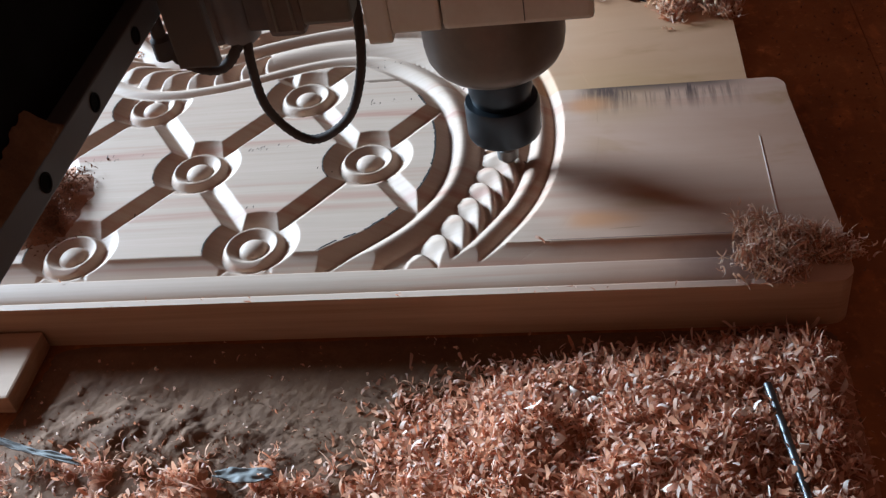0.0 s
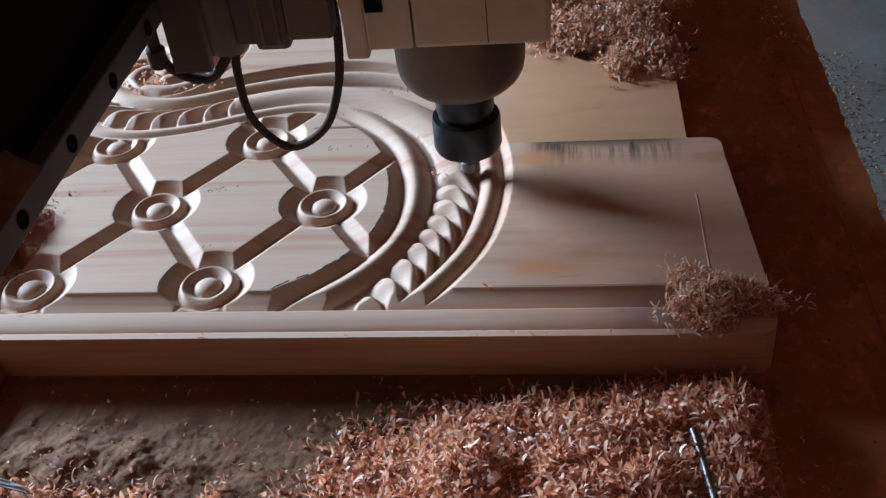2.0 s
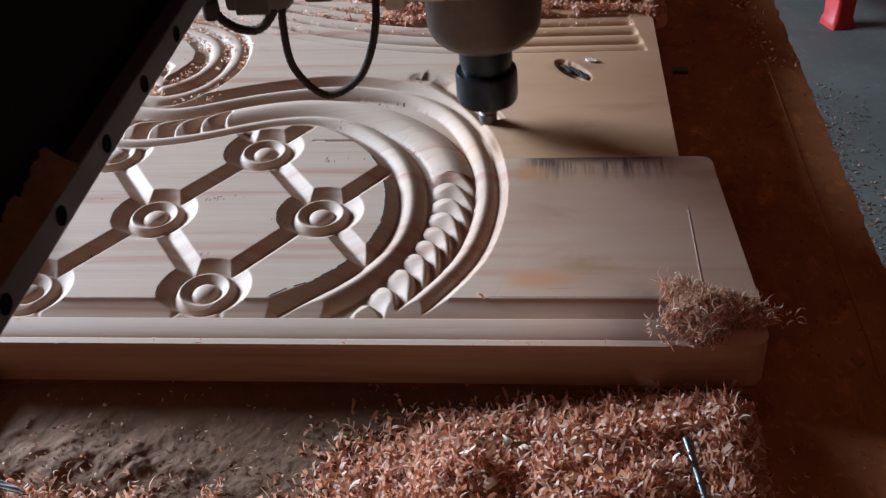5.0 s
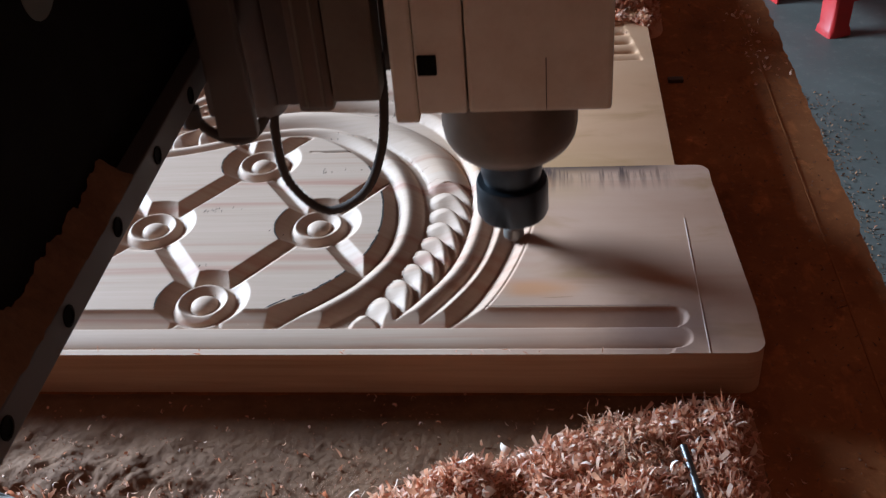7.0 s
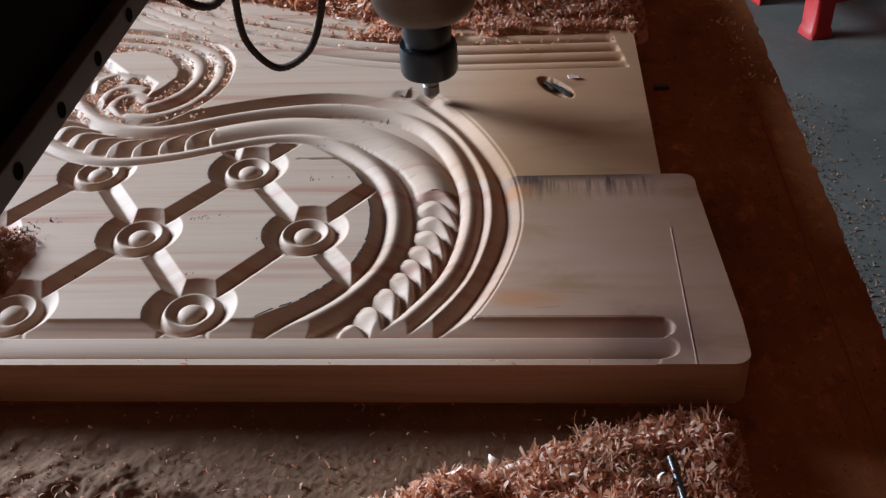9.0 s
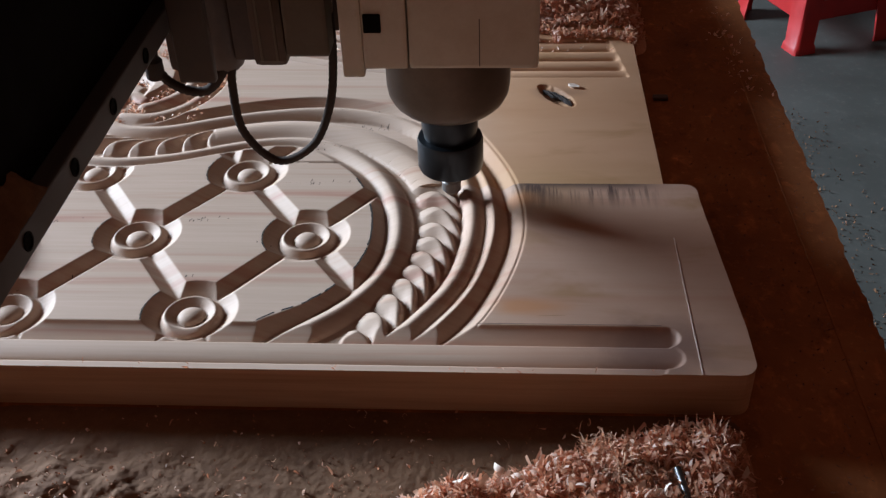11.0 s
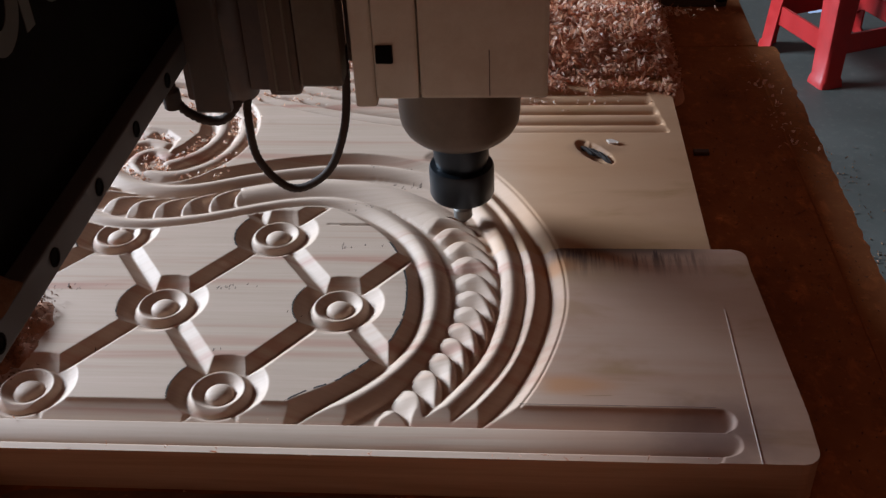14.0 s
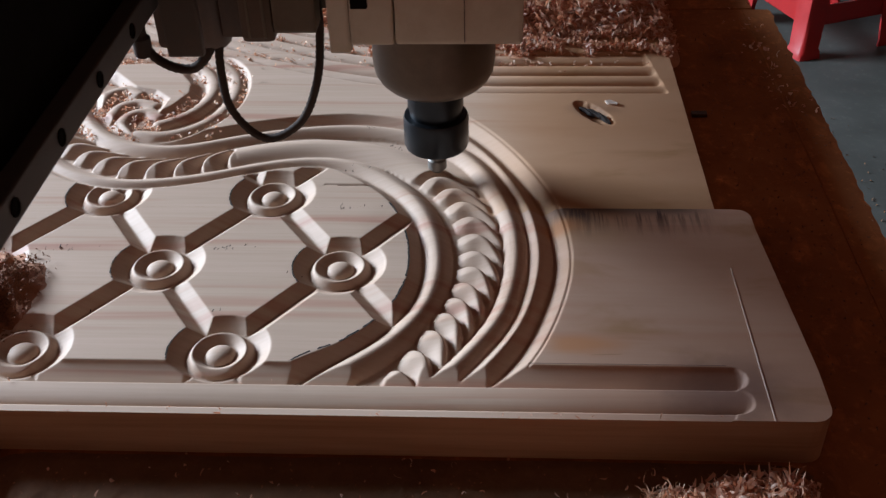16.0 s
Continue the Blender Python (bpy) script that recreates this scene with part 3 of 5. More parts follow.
def height_grid(name, x0, x1, y0, y1, pitch, round_back=0.0):
    """One board's carved face as a fine grid."""
    nx, ny = int((x1 - x0) / pitch) + 1, int((y1 - y0) / pitch) + 1
    gx, gy = np.meshgrid(np.linspace(x0, x1, nx), np.linspace(y0, y1, ny))
    dx, dy = (x1 - x0) / (nx - 1), (y1 - y0) / (ny - 1)
    h = relief(*np.meshgrid(np.linspace(x0 - dx, x1 + dx, nx + 2), np.linspace(y0 - dy, y1 + dy, ny + 2)))
    k = 0.5 * h[1:-1, 1:-1] + 0.125 * (h[:-2, 1:-1] + h[2:, 1:-1] + h[1:-1, :-2] + h[1:-1, 2:])
    px = gx.copy()
    if round_back:
        far, near = np.clip((gy - y1 + round_back) / round_back, 0, 1), np.clip((y0 + 9 - gy) / 9, 0, 1)
        cut = 7 * np.clip((gy + 10) / 115, 0, 1) + round_back * (1 - np.sqrt(1 - far ** 2)) + 9 * (1 - np.sqrt(1 - near ** 2))
        px = gx - cut * np.clip((gx - x1 + 70) / 70, 0, 1)
    verts = np.stack([px * U, gy * U, TOP + k * U], -1).reshape(-1, 3)
    idx = np.arange(nx * ny).reshape(ny, nx)
    quads = np.stack([idx[:-1, :-1], idx[:-1, 1:], idx[1:, 1:], idx[1:, :-1]], -1).reshape(-1, 4)
    me = bpy.data.meshes.new(name)
    me.vertices.add(len(verts))
    me.vertices.foreach_set("co", verts.astype(np.float32).ravel())
    me.loops.add(quads.size)
    me.loops.foreach_set("vertex_index", quads.astype(np.int32).ravel())
    me.polygons.add(len(quads))
    me.polygons.foreach_set("loop_start", np.arange(0, quads.size, 4, dtype=np.int32))
    me.polygons.foreach_set("use_smooth", np.ones(len(quads), bool))
    me.update(calc_edges=True)
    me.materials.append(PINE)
    return me, np.concatenate([px[0], px[1:, -1], px[-1, -2::-1], px[-2:0:-1, 0]]), np.concatenate([gy[0], gy[1:, -1], gy[-1, -2::-1], gy[-2:0:-1, 0]]), np.concatenate([k[0], k[1:, -1], k[-1, -2::-1], k[-2:0:-1, 0]])


BASE = -27.0
panel = holder("carved_panel", label="pale pine panel half carved with scrolls, rope and rosettes", category="wood panel")


def board(x0, x1, y0, y1, pitch, label, round_back=0.0):
    me, ex, ey, eh = height_grid("board", x0, x1, y0, y1, pitch, round_back)
    ob = new("board", me)
    ob.parent = panel
    tagged(ob, label)
    n = len(ex)
    verts = [W(a, b, c) for a, b, c in zip(ex, ey, eh)] + [W(a, b, BASE) for a, b in zip(ex, ey)]
    faces = [(i, n + i, n + (i + 1) % n, (i + 1) % n) for i in range(n)] + [tuple(range(n, 2 * n))]
    side = new("board_edge", mesh_from("board_edge", verts, faces, PINE_SIDE, False))
    side.parent = ob


board(-250, 288.5, -43, 123.49, 0.65, "front board with the rosette lattice and moulded edge", 8)
board(-250, 262, 123.51, 420, 0.8, "back board with a torn knot and arched reeding")

# ---- the machine bed ----
bed = holder("machine_bed", label="dusty brown spoil board on the router's steel bed", category="machine bed")
bm = bmesh.new()
top_v, low_v = [], []
ys = np.linspace(-420, 462, 200)
xs = 368 + 1.1 * fractal(ys / 7, ys * 0, 4, 3)
for yv, xv in zip(ys, xs):
    top_v.append(bm.verts.new(W(-700, yv, BASE)))
    low_v.append(bm.verts.new(W(xv, yv, BASE)))
for i in range(len(ys) - 1):
    bm.faces.new((top_v[i], low_v[i], low_v[i + 1], top_v[i + 1]))
r = bmesh.ops.extrude_face_region(bm, geom=list(bm.faces))
for v in r["geom"]:
    if isinstance(v, bmesh.types.BMVert):
        v.co.z -= 0.02
part("spoil_board", bm, BED, bed)
part("edge_seam", box(bmesh.new(), 344.6, 345.8, -420, 461, BASE - 1, BASE + 0.5, 0.2, U), BED, bed, "dark seam along the board's edge").location.z = TOP
part("spoil_board", box(bmesh.new(), -700, 354, 463.5, 640, BASE - 17, BASE + 0.4, 1, U), BED, bed, "second spoil board at the far end").location.z = TOP
part("end_plate", box(bmesh.new(), 262, 340, 548, 554, BASE + 0.6, BASE + 26, 1.5, U), GREY, bed, "dull grey steel end plate").location.z = TOP
bm = bmesh.new()
lathe(bm, [(0.1, 0), (8.5, 0), (8.5, 1.2), (6.0, 1.6), (5.0, 0.4)], 24, U)
part("bolt_head", bm, BLACK, bed, "black round knob on the end plate").matrix_local = pose(334 * U, 547.6 * U, TOP + (BASE + 14) * U, 90, 0, 0)
part("bed_frame", box(bmesh.new(), -700, 300, -410, 632, BASE - 90, BASE - 17.2, 2, U), GREY, bed).location.z = TOP
for lx, ly in ((-660, -380), (260, -380), (-660, 520), (260, 520)):
    part("leg", box(bmesh.new(), lx - 30, lx + 30, ly - 30, ly + 30, -TOP / U + 0.5, BASE - 90.2, 2, U), GREY, bed).location.z = TOP

# ---- the room ----
# walls and ceiling stay out of view and only shape the light
bm = bmesh.new()
box(bm, -4.0, 4.4, -2.3, 6.4, -0.2, 0.0)
tagged(part("floor", bm, CONCRETE), "grey concrete workshop floor, stained and dusty", "floor", kind="structure")
bm = bmesh.new()
box(bm, -4.0, 4.4, -2.3, 6.4, 4.2, 4.35)
tagged(part("ceiling", bm, WARM_WALL), "unseen red-brown ceiling that bounces warm light", "ceiling", kind="structure")


def wall(name, along_x, at, thick, a0, a1, hole):
    """A wall with one opening through it, from four blocks."""
    bm = bmesh.new()
    h0, h1, z0, z1 = hole

    def blk(p, q, r, s):
        if q - p > 0.001 and s - r > 0.001:
            if along_x:
                box(bm, p, q, at, at + thick, r, s)
            else:
                box(bm, at, at + thick, p, q, r, s)

    blk(a0, h0, 0, 4.2), blk(h1, a1, 0, 4.2), blk(h0, h1, 0, z0), blk(h0, h1, z1, 4.2)
    return tagged(part(name, bm, WARM_WALL), "unseen red-brown workshop wall with an opening, bouncing warm light", "wall", kind="structure")


wall("wall_west", False, -4.0, 0.22, -2.3, 6.4, (1.2, 3.0, 1.6, 2.8))
# the south and north openings are cut only for the added fill lamps
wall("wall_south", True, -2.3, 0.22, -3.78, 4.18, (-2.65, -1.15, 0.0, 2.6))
wall("wall_north", True, 6.18, 0.22, -3.78, 4.18, (1.5, 3.6, 0.0, 2.7))
wall("wall_east", False, 4.18, 0.22, -2.3, 6.4, (0, 0, 0, 0))

# ---- the gantry with its spindle ----
gantry = holder("gantry", label="router gantry with black cover, steel rail and dusty spindle head", category="machine gantry")
gantry.location = (0, 0, TOP)
part("beam", box(bmesh.new(), -182, -139, -420, 560, 134, 420, 3, U), BLACK, gantry, "black painted gantry beam")
# hidden sheet added behind the beam to shade the panel's right end
part("shade_skirt", box(bmesh.new(), -187, -182.2, -420, 560, 106, 420, 1, U), BLACK, gantry, "unseen black sheet that shades the panel's right end")
rail = part("linear_rail", box(bmesh.new(), -138.8, -130, -400, 540, 137, 149.5, 1.0, U), RAIL, gantry, "steel linear rail with counterbored holes")
for i in range(19):
    bm = bmesh.new()
    lathe(bm, [(0.1, 0), (3.6, 0.0), (3.6, 0.4), (2.6, 0.5), (2.2, -1.5)], 18, U)
    hole = part("bolt_hole", bm, BLACK, rail)
    hole.matrix_local = pose(-129.9 * U, (-367 + 47 * i) * U, 143.2 * U, 0, 90, 0)

# a ridge of sawdust caked on the ledge over the rail
gy, gw = np.meshgrid(np.linspace(-390, -107, 260), np.linspace(0, 1, 12))
tall = 12.5 * np.clip((-107 - gy) / 5, 0, 1) * (0.8 + 0.35 * fractal(gy / 17, gw * 0.4, 4, 71)) + 3.0 * step(gy, -170, -230)
px = -129.6 - 9.2 * gw + 0.5 * fractal(gy / 4, gw * 3, 3, 72)
pz = 149.3 + tall * gw ** 0.8 + 0.7 * fractal(gy / 3, gw * 5, 3, 73) * gw
idx = np.arange(gy.size).reshape(gy.shape)
caked = new("caked_sawdust", soup("caked_sawdust", (np.stack([px, gy, pz], -1).reshape(-1, 3) * U).astype(np.float32), np.stack([idx[:-1, :-1], idx[:-1, 1:], idx[1:, 1:], idx[1:, :-1]], -1).reshape(-1, 4), GRIME))
caked.parent = gantry
tagged(caked, "ridge of brown sawdust caked along the rail")

head = part("spindle_head", box(bmesh.new(), -156, -42, -26, 34, 215, 420, 2, U), BROWN, gantry, "grimy slide plate")


def sub(name, bm, mat, label="", smooth=False):
    return part(name, bm, mat, head, label, smooth)


sub("clamp_block", box(bmesh.new(), -17.5, 49.5, -42, 42, 106, 420, 2.2, U), CAST, "cream painted spindle clamp with a fine seam")
sub("clamp_plate", box(bmesh.new(), -41, -18.1, -42, 40, 106, 420, 1.5, U), CAST, "cream painted mounting plate")
sub("clamp_flange", box(bmesh.new(), -53, -41.3, -40, 36, 100, 420, 1.8, U), CAST, "cream flange that hangs lower")
sub("groove_line", box(bmesh.new(), 18.8, 19.3, -42.3, -41.7, 108, 134, 0, U), GREY)
for hz in (127, 178, 229):
    bm = bmesh.new()
    box(bm, -40, -31, -43.6, -41, hz, hz + 10, 0.8, U)
    sub("clamp_bolt", bm, BLACK, "black square bolt head")
bm = bmesh.new()
lathe(bm, [(15, 60.5), (19.5, 60.7), (23.5, 61.8), (28.5, 64.5), (32.0, 68.0), (34.3, 72.5), (35.2, 78.5), (35.4, 108)], 56, U)
sub("spindle_nose", bm, NOSE, "tapered steel spindle nose, brown with dust", True)
bm = bmesh.new()
lathe(bm, [(15, 30), (15.4, 41), (15.6, 44), (16.6, 48), (16.6, 55), (15.8, 61)], 48, U)
sub("spindle_collar", bm, NUT, "dark steel collar", True)
bm = bmesh.new()
lathe(bm, [(9, 19.7), (16.4, 19.5), (18.8, 20.8), (19.6, 23), (19.6, 39.5), (18.9, 41.6), (16.2, 42.2)], 48, U)
sub("collet_nut", bm, NUT, "blued steel collet nut", True)
bm = bmesh.new()
lathe(bm, [(0.6, -1.0), (2.6, 0.6), (5.8, 4.2), (5.8, 10), (5.0, 11), (5.0, 17.8)], 24, U)
sub("cutter", bm, CUTTER, "steel carving cutter", True)
bm = bmesh.new()
box(bm, -103, -84.5, -28, -12, 100.5, 420, 3.5, U)
sub("slide_bar", bm, RUST, "rusty brown slide bar with rounded foot")
for rx in (-98.6, -90.2):
    sub("rib", box(bmesh.new(), rx, rx + 1.4, -28.9, -27, 104, 420, 0.3, U), TAN, "dusty tan rib of the slide bar")
sub("back_strip", box(bmesh.new(), -116.5, -103.4, -15, -11, 98, 420, 1, U), BROWN, "grimy plate behind the slide bar")
sub("grey_plate", box(bmesh.new(), -83.8, -60.5, -32, -9, 108, 420, 2.0, U), TAN, "dusty tan side plate with a rounded foot")
bm = bmesh.new()
lathe(bm, [(7, 89), (10, 92), (11, 99), (11, 420)], 28, U, -124.5, -6)
sub("motor_boot", bm, BROWN, "dusty brown boot", True)
sub("rear_block", box(bmesh.new(), -155, -130, -14, 20, 90, 420, 4, U), BROWN, "grimy brown motor plate")
# dark filler added to close the gap beside the side plate from the camera
sub("gap_filler", box(bmesh.new(), -62, -53.2, -4, 30, 110, 420, 1.5, U), BROWN, "dark filler behind the side plate")
sub("cover_plate", box(bmesh.new(), -127, -109, -80, -74, 118, 420, 1.2, U), GREY, "dull grey cover strip")


def mark(line, w):
    """A pale painted stroke of the lettering on the beam, too large and cut off to be read."""
    bm = bmesh.new()
    pts = [Vector((0, y - 17 + 0.25 * (z - 205), z + 9)) for y, z in line]
    dirs = [((b - a).normalized()) for a, b in zip(pts, pts[1:])]
    dirs.append(dirs[-1])
    rows = []
    for p, d in zip(pts, dirs):
        n = Vector((0, -d.z, d.y)) * w / 2
        rows.append([bm.verts.new((p + s * n + Vector((x, 0, 0))) * U) for s, x in ((-1, -139.2), (-1, -138.7), (1, -138.7), (1, -139.2))])
    for a, b in zip(rows, rows[1:]):
        for k in range(4):
            bm.faces.new((a[k], a[(k + 1) % 4], b[(k + 1) % 4], b[k]))
    bm.faces.new(rows[0]), bm.faces.new(rows[-1][::-1])
    part("mark", bm, LETTER, gantry, "pale painted stroke")


def bowl(yc, half, low, w):
    return [(yc - half, 275)] + [(yc + half * math.cos(a), low + w / 2 + half * 1.15 + half * 1.15 * math.sin(a)) for a in np.linspace(math.pi, 2 * math.pi, 16)] + [(yc + half, 275)]


mark([(-141.5, 206), (-141.5, 275)], 8)
mark(bowl(-102, 9, 206, 9), 9)
mark(bowl(-41, 9, 200, 9), 9)
mark([(-25, 220), (-20, 201)], 7)
mark(bowl(3, 8, 202, 9), 9)


def hose(points, radius, ribs):
    line = spline(points, 1.6) * U
    return tube(bmesh.new(), line, radius * U, 10, ribs * U)


sub("hose", hose([(-119, -6, 120), (-119, -10, 100), (-121, -14, 82), (-118, -17, 54), (-100, -18, 35), (-78, -18, 46), (-66, -17, 72), (-62, -15, 101), (-62, -14, 125)], 2.3, 0.3), HOSE, "black corrugated hose hanging in a loop", True)
sub("hose", hose([(-163, -13, 92), (-157, -13, 84), (-147, -14, 79), (-136, -14, 79), (-127, -14, 88), (-121, -11, 101), (-121, -7, 118)], 2.6, 0.4), HOSE, "black corrugated hose", True)

bm = bmesh.new()
lathe(bm, [(4.2, 86), (5.2, 87), (5.2, 97), (3.6, 99), (3.6, 112)], 20, U, -164, -13)
sub("hose_fitting", bm, HOSE, "black hose fitting", True)

# ---- shavings ----
def flakes(count, place, length, width, seed, lift=1.0, stand=0.6, bend=5.2):
    """Curled shavings: short bent strips thrown at random over a surface; place(n) gives x, y, h."""
    rng = np.random.default_rng(seed)
    x, y, h = place(rng, count)
    n = len(x)
    L = rng.uniform(*length, n)
    w = rng.uniform(*width, n)
    curl = rng.uniform(0.5, bend, n) * rng.choice([-1, 1], n)
    k = 7
    t = np.linspace(-0.5, 0.5, k)
    ang = curl[:, None] * t[None]
    px = L[:, None] * np.sin(ang) / curl[:, None]
    pz = L[:, None] * (1 - np.cos(ang)) / curl[:, None]
    tip = rng.uniform(-1, 1, n)[:, None]
    taper = 1 - 0.93 * (np.abs(2 * t[None] - tip) / (1 + np.abs(tip))) ** rng.uniform(0.9, 2.2, n)[:, None]
    skew = rng.uniform(-0.5, 0.5, n)[:, None] * t[None] * L[:, None]
    side = w[:, None] * taper / 2
    pts = np.stack([np.stack([px, skew - side, pz], -1), np.stack([px, skew + side, pz], -1)], 2)
    yaw, pitch, roll = rng.uniform(0, 2 * np.pi, n), rng.normal(0, stand, n), rng.normal(0, 0.9, n)
    cy, sy, cp, sp, cr, sr = np.cos(yaw), np.sin(yaw), np.cos(pitch), np.sin(pitch), np.cos(roll), np.sin(roll)
    R = np.stack([np.stack([cy * cp, cy * sp * sr - sy * cr, cy * sp * cr + sy * sr], -1),
                  np.stack([sy * cp, sy * sp * sr + cy * cr, sy * sp * cr - cy * sr], -1),
                  np.stack([-sp, cp * sr, cp * cr], -1)], 1)
    pts = np.einsum("nij,nkcj->nkci", R, pts)
    low = pts[..., 2].min((1, 2))
    pts[..., 2] -= (low * lift)[:, None, None]
    pts += np.stack([x, y, h], -1)[:, None, None]
    verts = (pts.reshape(-1, 3) * U + np.array([0, 0, TOP])).astype(np.float32)
    base = (np.arange(n) * 2 * k)[:, None, None]
    i = np.arange(k - 1)[None, :, None] * 2
    quads = (base + i + np.array([0, 1, 3, 2])[None, None]).reshape(-1, 4)
    return verts, quads


def surface(name, x0, x1, y0, y1, pitch, height, material):
    nx, ny = int((x1 - x0) / pitch) + 1, int((y1 - y0) / pitch) + 1
    gx, gy = np.meshgrid(np.linspace(x0, x1, nx), np.linspace(y0, y1, ny))
    h = height(gx, gy)
    verts = np.stack([gx * U, gy * U, TOP + h * U], -1).reshape(-1, 3).astype(np.float32)
    idx = np.arange(nx * ny).reshape(ny, nx)
    quads = np.stack([idx[:-1, :-1], idx[:-1, 1:], idx[1:, 1:], idx[1:, :-1]], -1).reshape(-1, 4)
    return soup(name, verts, quads, material)


def dust_height(x, y):
    lumps = fractal(x / 16, y / 16, 5, 11)
    edge = step(y, -41, -52) * step(x, -112, -80) * step(x, 292, 262)
    ridge = 9 * np.exp(-((y + 112 + 0.12 * (x - 20)) / 26) ** 2) * step(x, 70, -20)
    return BASE - 0.6 + edge * (2.0 + 0.38 * lumps + 0.5 * np.abs(fractal(x / 2.2, y / 2.2, 3, 17)) + 0.45 * ridge * (0.7 + 0.5 * lumps))


def front_heap(x, y, loose=True):
    """The heap of shavings on the bed before the panel, with or without the loose fringe that the air blast takes."""
    a = step(x, 60, 150) * step(x, 286, 262) * step(y, -40 - 0.10 * (280 - x), -72 - 0.25 * (280 - x))
    if not loose:
        a = a * step(y + 108 - 0.42 * (x - 121), 9, -9)
    left = step(y, -100, -128) * step(x, 130, 40) * 0.55 * step(x, -140, -60)
    return BASE + 17 * a * (0.75 + 0.35 * fractal(x / 24, y / 24, 3, 7)) + 11 * left * (0.5 + 0.6 * fractal(x / 15, y / 15, 3, 9)) - 0.8


def firm_heap(x, y):
    return front_heap(x, y, False)


dust = new("sawdust", surface("sawdust", -135, 300, -330, -40, 1.1, dust_height, DUST))
tagged(dust, "caked fine sawdust over the bed before the panel", "sawdust", kind="stuff")
heap = new("shavings_heap", surface("shavings_heap", -140, 300, -330, -40, 2.2, firm_heap, DUST_DARK))
tagged(heap, "heap of packed reddish pine shavings on the bed", "wood shavings", kind="stuff")


def over(height, x0, x1, y0, y1, dens):
    def place(rng, n):
        x, y = rng.uniform(x0, x1, n), rng.uniform(y0, y1, n)
        keep = rng.uniform(0, 1, n) < dens(x, y)
        x, y = x[keep], y[keep]
        return x, y, height(x, y) + rng.uniform(-1.0, 2.6, len(x))
    return place


v, q = flakes(40000, over(firm_heap, -140, 296, -300, -41, lambda x, y: np.clip((firm_heap(x, y) - BASE) / 7, 0, 1)), (4, 11), (0.8, 2.5), 1, 1.0, 0.9, 4.0)
tagged(new("shavings_front", soup("shavings_front", v, q, SHAVING)), "loose curled pine shavings, salmon and cream", "wood shavings", kind="stuff")
v, q = flakes(2200, over(lambda x, y: np.maximum(dust_height(x, y), BASE) - 0.6, -120, 300, -260, -45, lambda x, y: 0.15 + 0.85 * step(y, -60, -130)), (1.2, 6), (0.5, 1.7), 2)
g, p = flakes(9000, over(lambda x, y: np.maximum(dust_height(x, y), BASE) - 0.8, -120, 292, -300, -50, lambda x, y: 0.25 + 0.75 * step(y, -60, -120)), (0.7, 2.0), (0.4, 1.3), 22)
tagged(new("sawdust_grains", soup("sawdust_grains", g, p, DUST_DARK)), "coarse grains in the caked sawdust", "sawdust", kind="stuff")
tagged(new("shavings_scattered", soup("shavings_scattered", v, q, SHAVING)), "thin shavings scattered over the sawdust", "wood shavings", kind="stuff")


v, q = flakes(45, over(firm_heap, 60, 282, -250, -60, lambda x, y: np.clip((firm_heap(x, y) - BASE) / 9, 0, 1)), (5, 8), (3.5, 6), 77, 1.0, 0.4)
tagged(new("pale_chips", soup("pale_chips", v + np.array([0, 0, 0.004], np.float32), q, PALE)), "larger cream chips on top of the shavings", "wood chips", kind="stuff")


# the loose fringe of the heap, in stretches that the blast carries off
FRINGE = []
for i in range(5):
    def place(rng, n, x0=62 + 42 * i):
        x, y = rng.uniform(x0, x0 + 42, n) + rng.normal(0, 6, n), rng.uniform(-150, -42, n)
        keep = rng.uniform(0, 1, n) < np.clip((front_heap(x, y) - firm_heap(x, y)) / 5, 0, 1)
        x, y = x[keep], y[keep]
        return x, y, BASE + (front_heap(x, y) - BASE) * rng.uniform(0, 1, len(x)) ** 0.5
    v, q = flakes(4200, place, (4, 11), (0.8, 2.5), 80 + i, 1.0, 0.9, 4.0)
    FRINGE.append(tagged(new("shavings_fringe", soup("shavings_fringe", v, q, SHAVING)), "loose fringe of curled shavings on the heap", "wood shavings", kind="stuff"))


def heap_line(x):
    return 340 + 62 * step(x, 90, -110)


def back_heap(x, y):
    lumps = 0.8 + 0.16 * fractal(x / 34, y / 34, 3, 21)
    s = y - heap_line(x)
    on = -11 + (15 * step(s, -2, 14) + 12 * step(s, 8, 60)) * lumps
    mound = BASE - 2 + (on - BASE) * step(x, 284, 256) * step(y, 346, 372) * step(x, -230, -140)
    return np.where((y < 419.8) & (x < 261.8), on, mound)


tagged(new("shavings_heap_back", surface("shavings_heap_back", -220, 300, 334, 640, 2.4, lambda x, y: np.maximum(back_heap(x, y), BASE - 1), HEAP_CORE)), "deep heap of pine shavings behind the panel", "wood shavings", kind="stuff")
v, q = flakes(30000, over(back_heap, -220, 296, 336, 600, lambda x, y: np.where((y < 419.8) & (x < 261.8), step(y - heap_line(x), -6, 12), np.clip((back_heap(x, y) - BASE) / 12, 0, 1))), (5, 12), (1.0, 3.4), 3, 1.0, 0.45, 2.6)
tagged(new("shavings_back", soup("shavings_back", v, q, SHAVING)), "loose pine shavings behind the panel", "wood shavings", kind="stuff")


def on_panel(x, y):
    return relief(x, y)


def strew(name, n, seed, x0, x1, y0, y1, dens, label, size=(3.5, 8), wide=(1.0, 3.0), mat=None):
    v, q = flakes(n, over(on_panel, x0, x1, y0, y1, dens), size, wide, seed)
    return tagged(new(name, soup(name, v, q, mat or SHAVING)), label, "wood shavings", kind="stuff")


